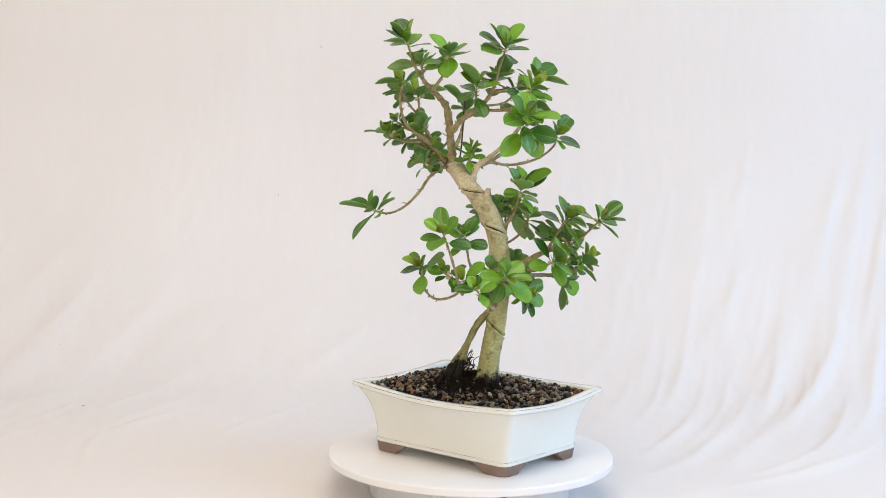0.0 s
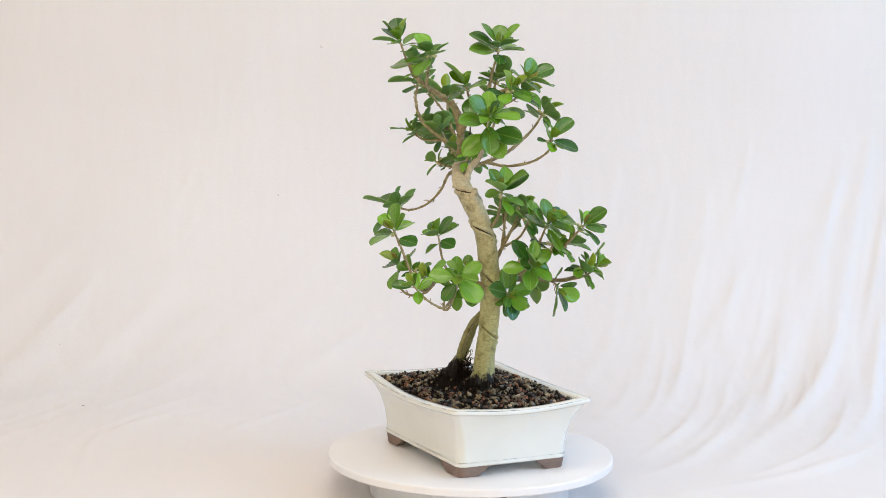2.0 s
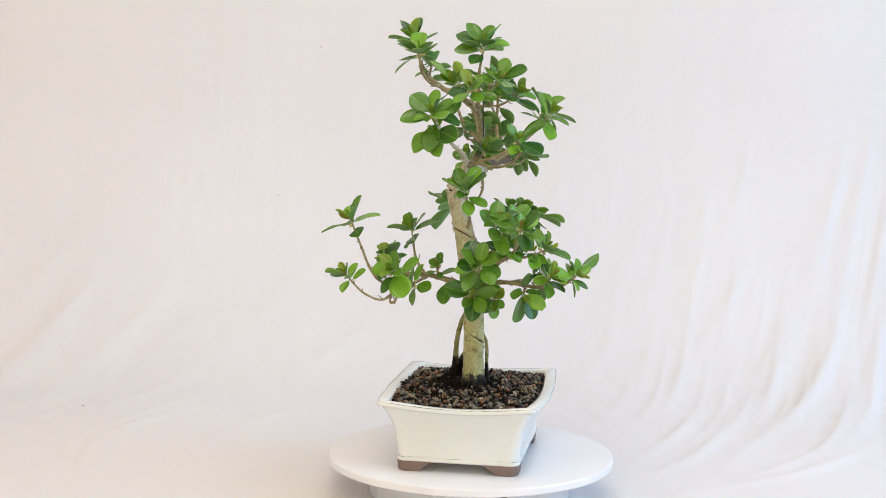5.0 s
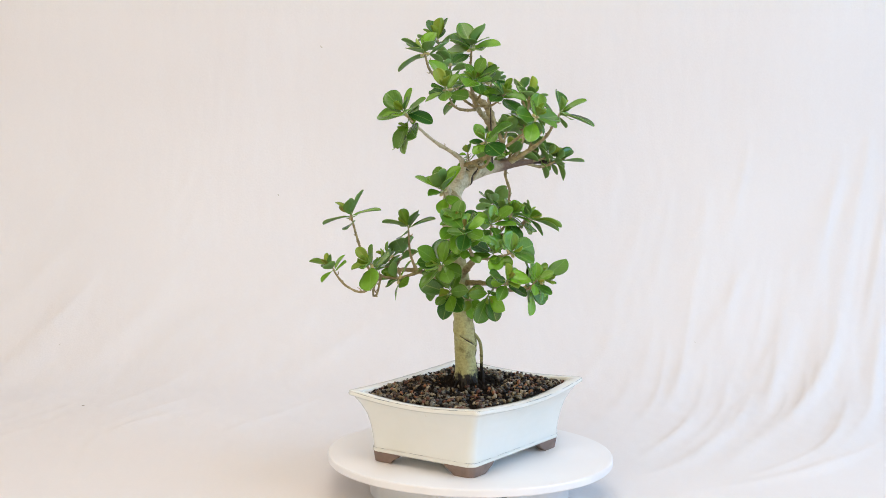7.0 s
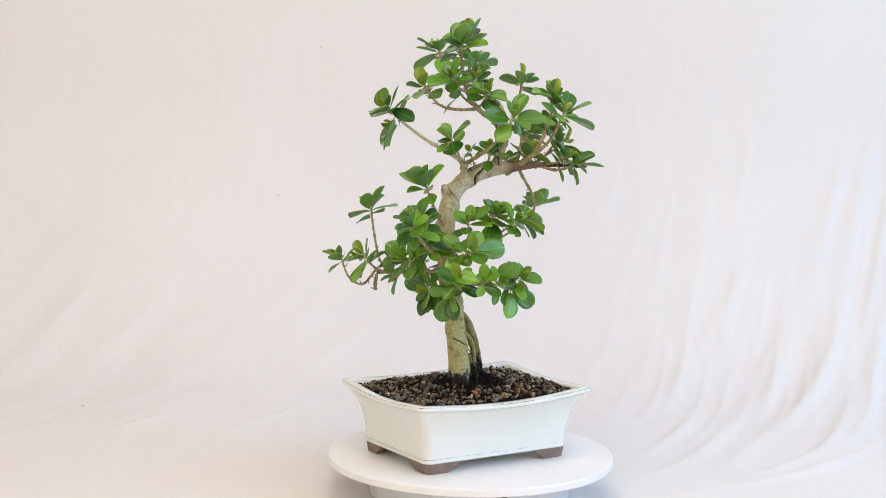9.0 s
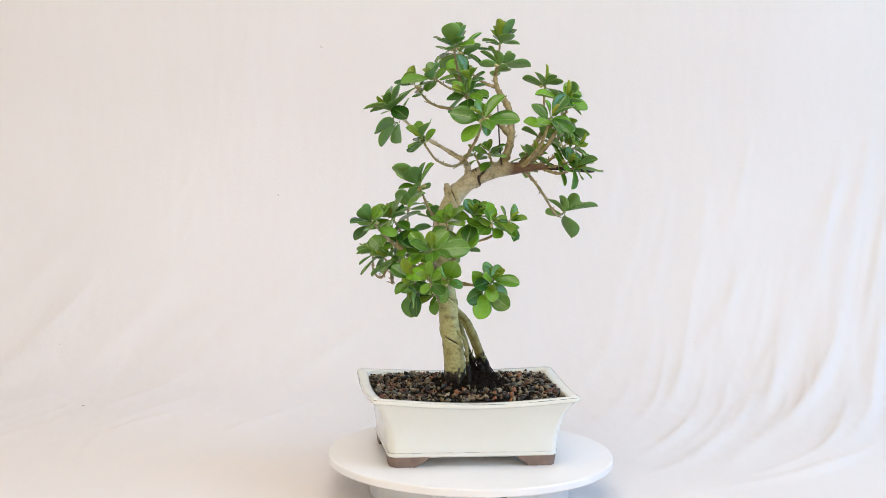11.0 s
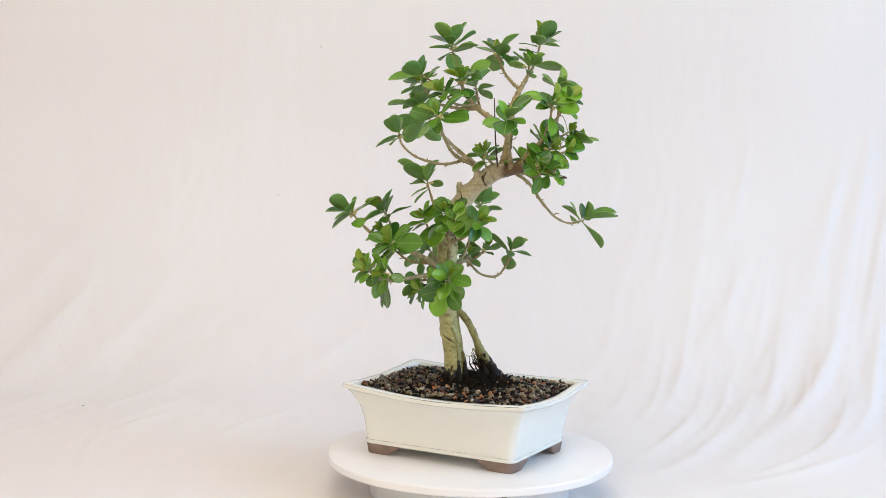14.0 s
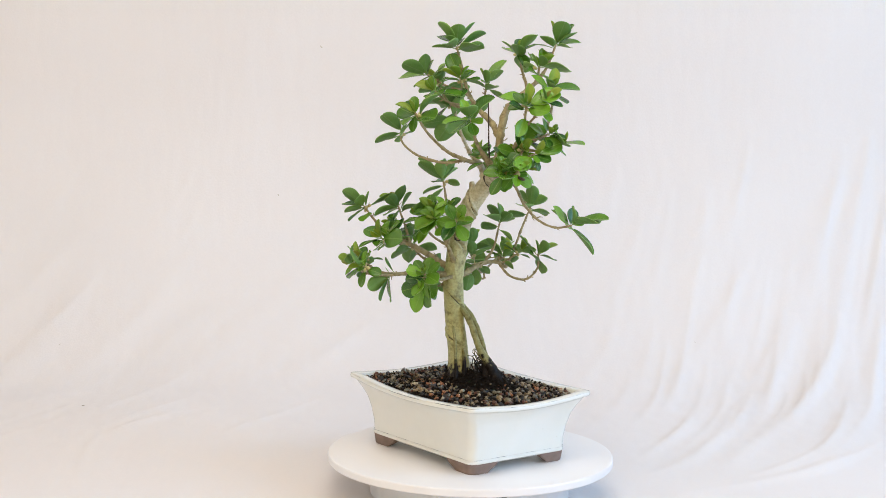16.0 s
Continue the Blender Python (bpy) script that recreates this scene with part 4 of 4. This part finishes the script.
rosette((-0.030, -0.020, 0.515), (-0.3, 0, 1), 9, 0.038, [(0.035, 0.001, 0.011), (-0.032, -0.005, 0.035), (-0.019, 0.011, 0.019)])
rosette((0.020, -0.016, 0.524), (0.2, 0.1, 1), 10, 0.038, [(-0.030, -0.007, 0.009), (-0.001, -0.028, 0.012), (0.004, -0.019, 0.032)])
rosette((-0.041, 0.101, 0.516), (-0.1, 0.2, 1), 7, 0.036, [(-0.042, 0.014, -0.002), (-0.008, 0.003, 0.026), (-0.014, -0.028, 0.009)])
rosette((0.057, -0.024, 0.507), (0.3, 0, 1), 9, 0.038, [(-0.032, -0.012, 0.002), (-0.026, 0.029, -0.006)])
rosette((0.012, 0.118, 0.496), (0.2, 0.3, 1), 9, 0.038, [(-0.038, 0.023, 0.017), (0.020, -0.015, -0.006), (0.012, -0.042, 0.011), (-0.011, 0.034, -0.010)])
rosette((-0.012, 0.129, 0.501), (-0.2, 0.4, 1), 6, 0.031, [(-0.015, 0.013, 0.016)])
rosette((0.100, -0.009, 0.479), (0.4, 0, 1), 8, 0.041, [(0.008, 0.005, -0.025), (-0.006, -0.044, 0.003), (0.004, 0.048, -0.002), (-0.014, 0.028, 0.029)])
rosette((-0.044, -0.116, 0.482), (-0.2, -0.4, 1), 10, 0.046, [(-0.029, -0.001, 0.024), (-0.044, 0.001, -0.008), (0.022, -0.039, 0.002), (0.010, -0.006, 0.019), (0.004, 0.014, 0.030), (0.023, 0.018, 0.018), (0.036, 0.017, -0.010)])
rosette((0.081, 0.085, 0.478), (0.4, 0.3, 1), 8, 0.041, [(0.045, 0.018, -0.016), (0.025, 0.029, 0.017), (-0.018, 0.025, 0.030), (0.001, 0.013, -0.023)])
rosette((0.066, -0.086, 0.448), (0.3, -0.3, 1), 7, 0.036, [(0.037, 0.005, 0.024), (0.034, -0.014, -0.018), (0.009, -0.019, -0.015)])
rosette((-0.010, 0.096, 0.448), (-0.3, 0.3, 1), 10, 0.036)
rosette((-0.037, 0.128, 0.443), (-0.3, 0.5, 0.7), 7, 0.031, [(-0.004, 0.013, 0.017), (0.035, -0.011, 0.007), (-0.021, 0.028, 0.004), (0.017, 0.034, 0.006)])
rosette((0.018, 0.120, 0.436), (0.4, 0.5, 0.7), 7, 0.034, [(-0.022, -0.016, 0.036)])
rosette((0.012, 0.138, 0.433), (0, 0.8, 0.6), 6, 0.031, [(0.040, 0.013, -0.015), (-0.039, 0.007, 0.015)])
rosette((0.006, 0.080, 0.420), (0, 0.3, 1), 9, 0.034, [(0.001, -0.035, -0.006), (0.035, 0.018, -0.013)])
rosette((0.055, 0.125, 0.407), (0.5, 0.5, 0.6), 7, 0.034, [(0.009, 0.029, 0.015), (0.025, 0.034, -0.003), (0.016, -0.004, -0.027)])
rosette((-0.027, 0.074, 0.405), (-0.8, 0.3, 0.4), 6, 0.029)
rosette((0.006, 0.016, 0.425), (0.4, -0.2, 1), 8, 0.033)
rosette((-0.014, -0.002, 0.421), (-0.5, -0.2, 1), 6, 0.024)
rosette((-0.003, -0.079, 0.377), (0, -0.3, 1), 9, 0.041, [(-0.028, -0.028, 0.015), (0.030, -0.019, 0.024), (-0.015, 0.007, 0.030), (0.016, -0.038, 0.028), (-0.016, 0.017, -0.007), (0.015, 0.015, 0.032)])
rosette((-0.056, 0.138, 0.335), (-0.4, 0.4, 0.8), 8, 0.036, [(-0.026, 0.016, -0.041), (0.013, -0.026, 0.019), (0.011, 0.015, 0.026), (0.024, -0.005, 0.026), (-0.005, 0.048, 0.007), (-0.037, 0.032, 0.009)])
rosette((0.066, -0.012, 0.345), (0.4, 0, 1), 9, 0.038)
rosette((0.080, 0.010, 0.338), (0.6, 0.2, 0.8), 7, 0.036, [(0.034, 0.025, -0.015), (-0.018, 0.026, -0.009)])
rosette((0.062, 0.037, 0.337), (0.3, 0.6, 0.8), 7, 0.034)
rosette((0.057, -0.050, 0.334), (0.4, -0.2, 1), 7, 0.038, [(0.019, 0.018, 0.024)])
rosette((0.044, -0.122, 0.339), (0.2, -0.4, 1), 10, 0.043, [(0.022, -0.016, 0.011), (-0.013, -0.015, 0.000)])
rosette((0.081, -0.153, 0.337), (0.3, -0.4, 1), 8, 0.036, [(0.025, -0.017, 0.022), (-0.043, 0.022, 0.016), (-0.002, 0.008, 0.021), (0.017, -0.030, 0.000), (0.010, -0.024, -0.023)])
rosette((-0.160, -0.073, 0.331), (-0.2, -0.1, 1), 7, 0.040, [(0.035, 0.021, 0.010), (-0.039, -0.013, -0.013), (0.010, 0.015, 0.033), (-0.020, -0.009, 0.015)])
rosette((-0.081, -0.046, 0.318), (-0.2, 0, 1), 7, 0.036, [(-0.031, -0.017, 0.009), (0.016, -0.004, 0.025), (0.035, 0.014, 0.013)])
rosette((0.105, -0.075, 0.302), (0.5, -0.1, 0.8), 7, 0.041, [(0.035, -0.004, -0.010), (0.008, 0.049, 0.007)])
rosette((0.083, -0.085, 0.300), (0.2, -0.3, 1), 6, 0.036, [(-0.025, 0.020, 0.001), (-0.016, -0.020, -0.000), (-0.033, -0.024, 0.017)])
rosette((0.022, -0.121, 0.282), (-0.1, -0.6, 0.7), 9, 0.043, [(-0.017, -0.025, 0.024), (-0.014, -0.023, -0.030), (0.028, 0.000, 0.018), (0.029, 0.006, -0.012)])
rosette((-0.090, -0.124, 0.274), (-0.3, -0.6, 0.8), 8, 0.041, [(0.019, -0.024, -0.034)])
rosette((-0.116, -0.001, 0.274), (-0.5, 0.4, 0.8), 7, 0.036, [(-0.023, 0.015, 0.013), (-0.009, 0.029, -0.008), (0.008, -0.034, 0.019)])
rosette((-0.117, -0.042, 0.272), (-0.3, 0.1, 1), 6, 0.031)
rosette((0.148, -0.083, 0.270), (0.6, -0.4, 0.6), 6, 0.032, [(-0.030, -0.026, 0.003)])
rosette((0.146, -0.060, 0.268), (0.8, 0.2, 0.6), 6, 0.032, [(0.029, 0.006, 0.029)])
rosette((0.116, -0.103, 0.268), (0.5, -0.5, 0.6), 7, 0.038, [(-0.022, -0.005, -0.005), (-0.029, 0.004, 0.003)])
rosette((-0.155, -0.124, 0.264), (-0.5, -0.4, 0.8), 7, 0.034, [(-0.001, -0.020, -0.021), (-0.026, -0.016, 0.003), (-0.024, 0.016, -0.001)])
rosette((-0.107, -0.065, 0.263), (-0.3, -0.1, 1), 6, 0.031, [(0.017, -0.022, 0.004), (0.014, -0.020, 0.026)])
rosette((0.093, 0.009, 0.262), (0.7, 0.2, 0.6), 8, 0.040, [(-0.003, 0.018, -0.031), (0.007, 0.036, -0.004), (0.013, -0.026, -0.010)])
rosette((-0.073, -0.086, 0.250), (-0.4, -0.5, 0.6), 7, 0.038, [(-0.024, 0.002, 0.009)])
rosette((0.010, -0.080, 0.236), (0.1, -0.8, -0.2), 9, 0.041, [(0.019, -0.017, -0.018), (-0.038, -0.015, 0.013), (-0.002, -0.005, -0.029), (-0.011, -0.014, -0.014), (-0.012, 0.013, -0.016), (0.024, -0.001, -0.020)])
branch((0.074, -0.066, 0.251, 0.0022), (0.080, -0.082, 0.249, 0.0018), (0.080, -0.092, 0.245, 0.0015))
rosette((0.080, -0.092, 0.244), (0.3, -0.4, -0.9), 5, 0.034, [(-0.011, -0.008, -0.038), (0.014, 0.000, -0.034), (0.030, -0.008, -0.016)])
# small leaves along the low limb, one hanging leaf, a narrow loop of twig under it
branch((-0.040, -0.049, 0.254, 0.0022), (-0.042, -0.055, 0.262, 0.0018), (-0.042, -0.059, 0.270, 0.0015))
rosette((-0.042, -0.059, 0.271), (-0.1, -0.5, 0.9), 6, 0.027)
branch((-0.088, -0.100, 0.254, 0.0022), (-0.097, -0.102, 0.240, 0.0020), (-0.099, -0.102, 0.226, 0.0020), (-0.092, -0.104, 0.228, 0.0020), (-0.086, -0.106, 0.244, 0.0020), (-0.082, -0.107, 0.256, 0.0018))
leaf((-0.032, -0.049, 0.249), (-0.034, -0.062, 0.220), (-0.3, -0.9, 0.2))
leaf((0.080, 0.013, 0.336), (0.120, 0.028, 0.324), (0.5, 0.5, 0.7), 10, 1.0, YOUNG_BLADES)
leaf((0.062, 0.036, 0.334), (0.086, 0.040, 0.312), (0.8, 0.5, 0.3))
leaf((0.062, -0.010, 0.338), (0.080, -0.030, 0.300), (0.9, -0.2, 0.4))
leaf((0.010, -0.076, 0.236), (0.012, -0.098, 0.206), (0.2, -0.9, 0.3))
rosette((-0.040, -0.108, 0.460), (-0.56, -0.83, 0.3), 3, 0.040, [(-0.034, 0.008, -0.030), (0.008, -0.024, -0.032), (0.031, -0.033, -0.008)])
rosette((0.088, 0.002, 0.244), (0.8, 0.1, -0.3), 5, 0.038, [(0.012, -0.010, -0.036), (0.010, 0.030, -0.022), (0.015, -0.030, -0.010)])
branch((0.012, -0.048, 0.236, 0.0024), (0.026, -0.058, 0.228, 0.002), (0.035, -0.063, 0.228, 0.0016))
rosette((0.036, -0.064, 0.229), (0.5, -0.85, 0.15), 6, 0.032)
branch((0.012, 0.110, 0.445, 0.0024), (-0.004, 0.122, 0.450, 0.002), (-0.020, 0.129, 0.457, 0.0016))
rosette((-0.020, 0.129, 0.458), (-0.2, 0.4, 0.9), 7, 0.031)
branch((0.028, 0.084, 0.405, 0.0024), (0.040, 0.104, 0.408, 0.002), (0.046, 0.119, 0.414, 0.0016))
rosette((0.046, 0.119, 0.415), (0.3, 0.4, 0.8), 8, 0.031)
branch((0.030, -0.022, 0.294, 0.0024), (0.040, -0.010, 0.320, 0.002), (0.046, -0.006, 0.346, 0.0016))
rosette((0.046, -0.006, 0.347), (-0.2, 0.1, 1), 7, 0.034)
branch((0.052, -0.084, 0.288, 0.0024), (0.058, -0.104, 0.296, 0.002), (0.057, -0.117, 0.308, 0.0016))
rosette((0.057, -0.117, 0.309), (0.2, -0.4, 1), 7, 0.034)
branch((0.041, 0.128, 0.403, 0.0022), (0.040, 0.134, 0.407, 0.002), (0.039, 0.138, 0.412, 0.0016))
rosette((0.039, 0.138, 0.413), (0.2, 0.6, 0.6), 8, 0.029)

TURNTABLE, DISC = build_turntable()
POT = build_pot()
EARTH = build_soil()


def motions():
    # one slow, even turn of the disc with all that stands on it
    rows = []
    for k in range(33):
        t = k * 0.5
        rows.append((t, pose(0, 0, 0, 0, 0, 51.959 - 12.0958 * t + 0.6673 * math.sin(math.pi * t / 16))))
    for thing in (DISC, POT, EARTH, TREE):
        walk(thing, rows)


motions()
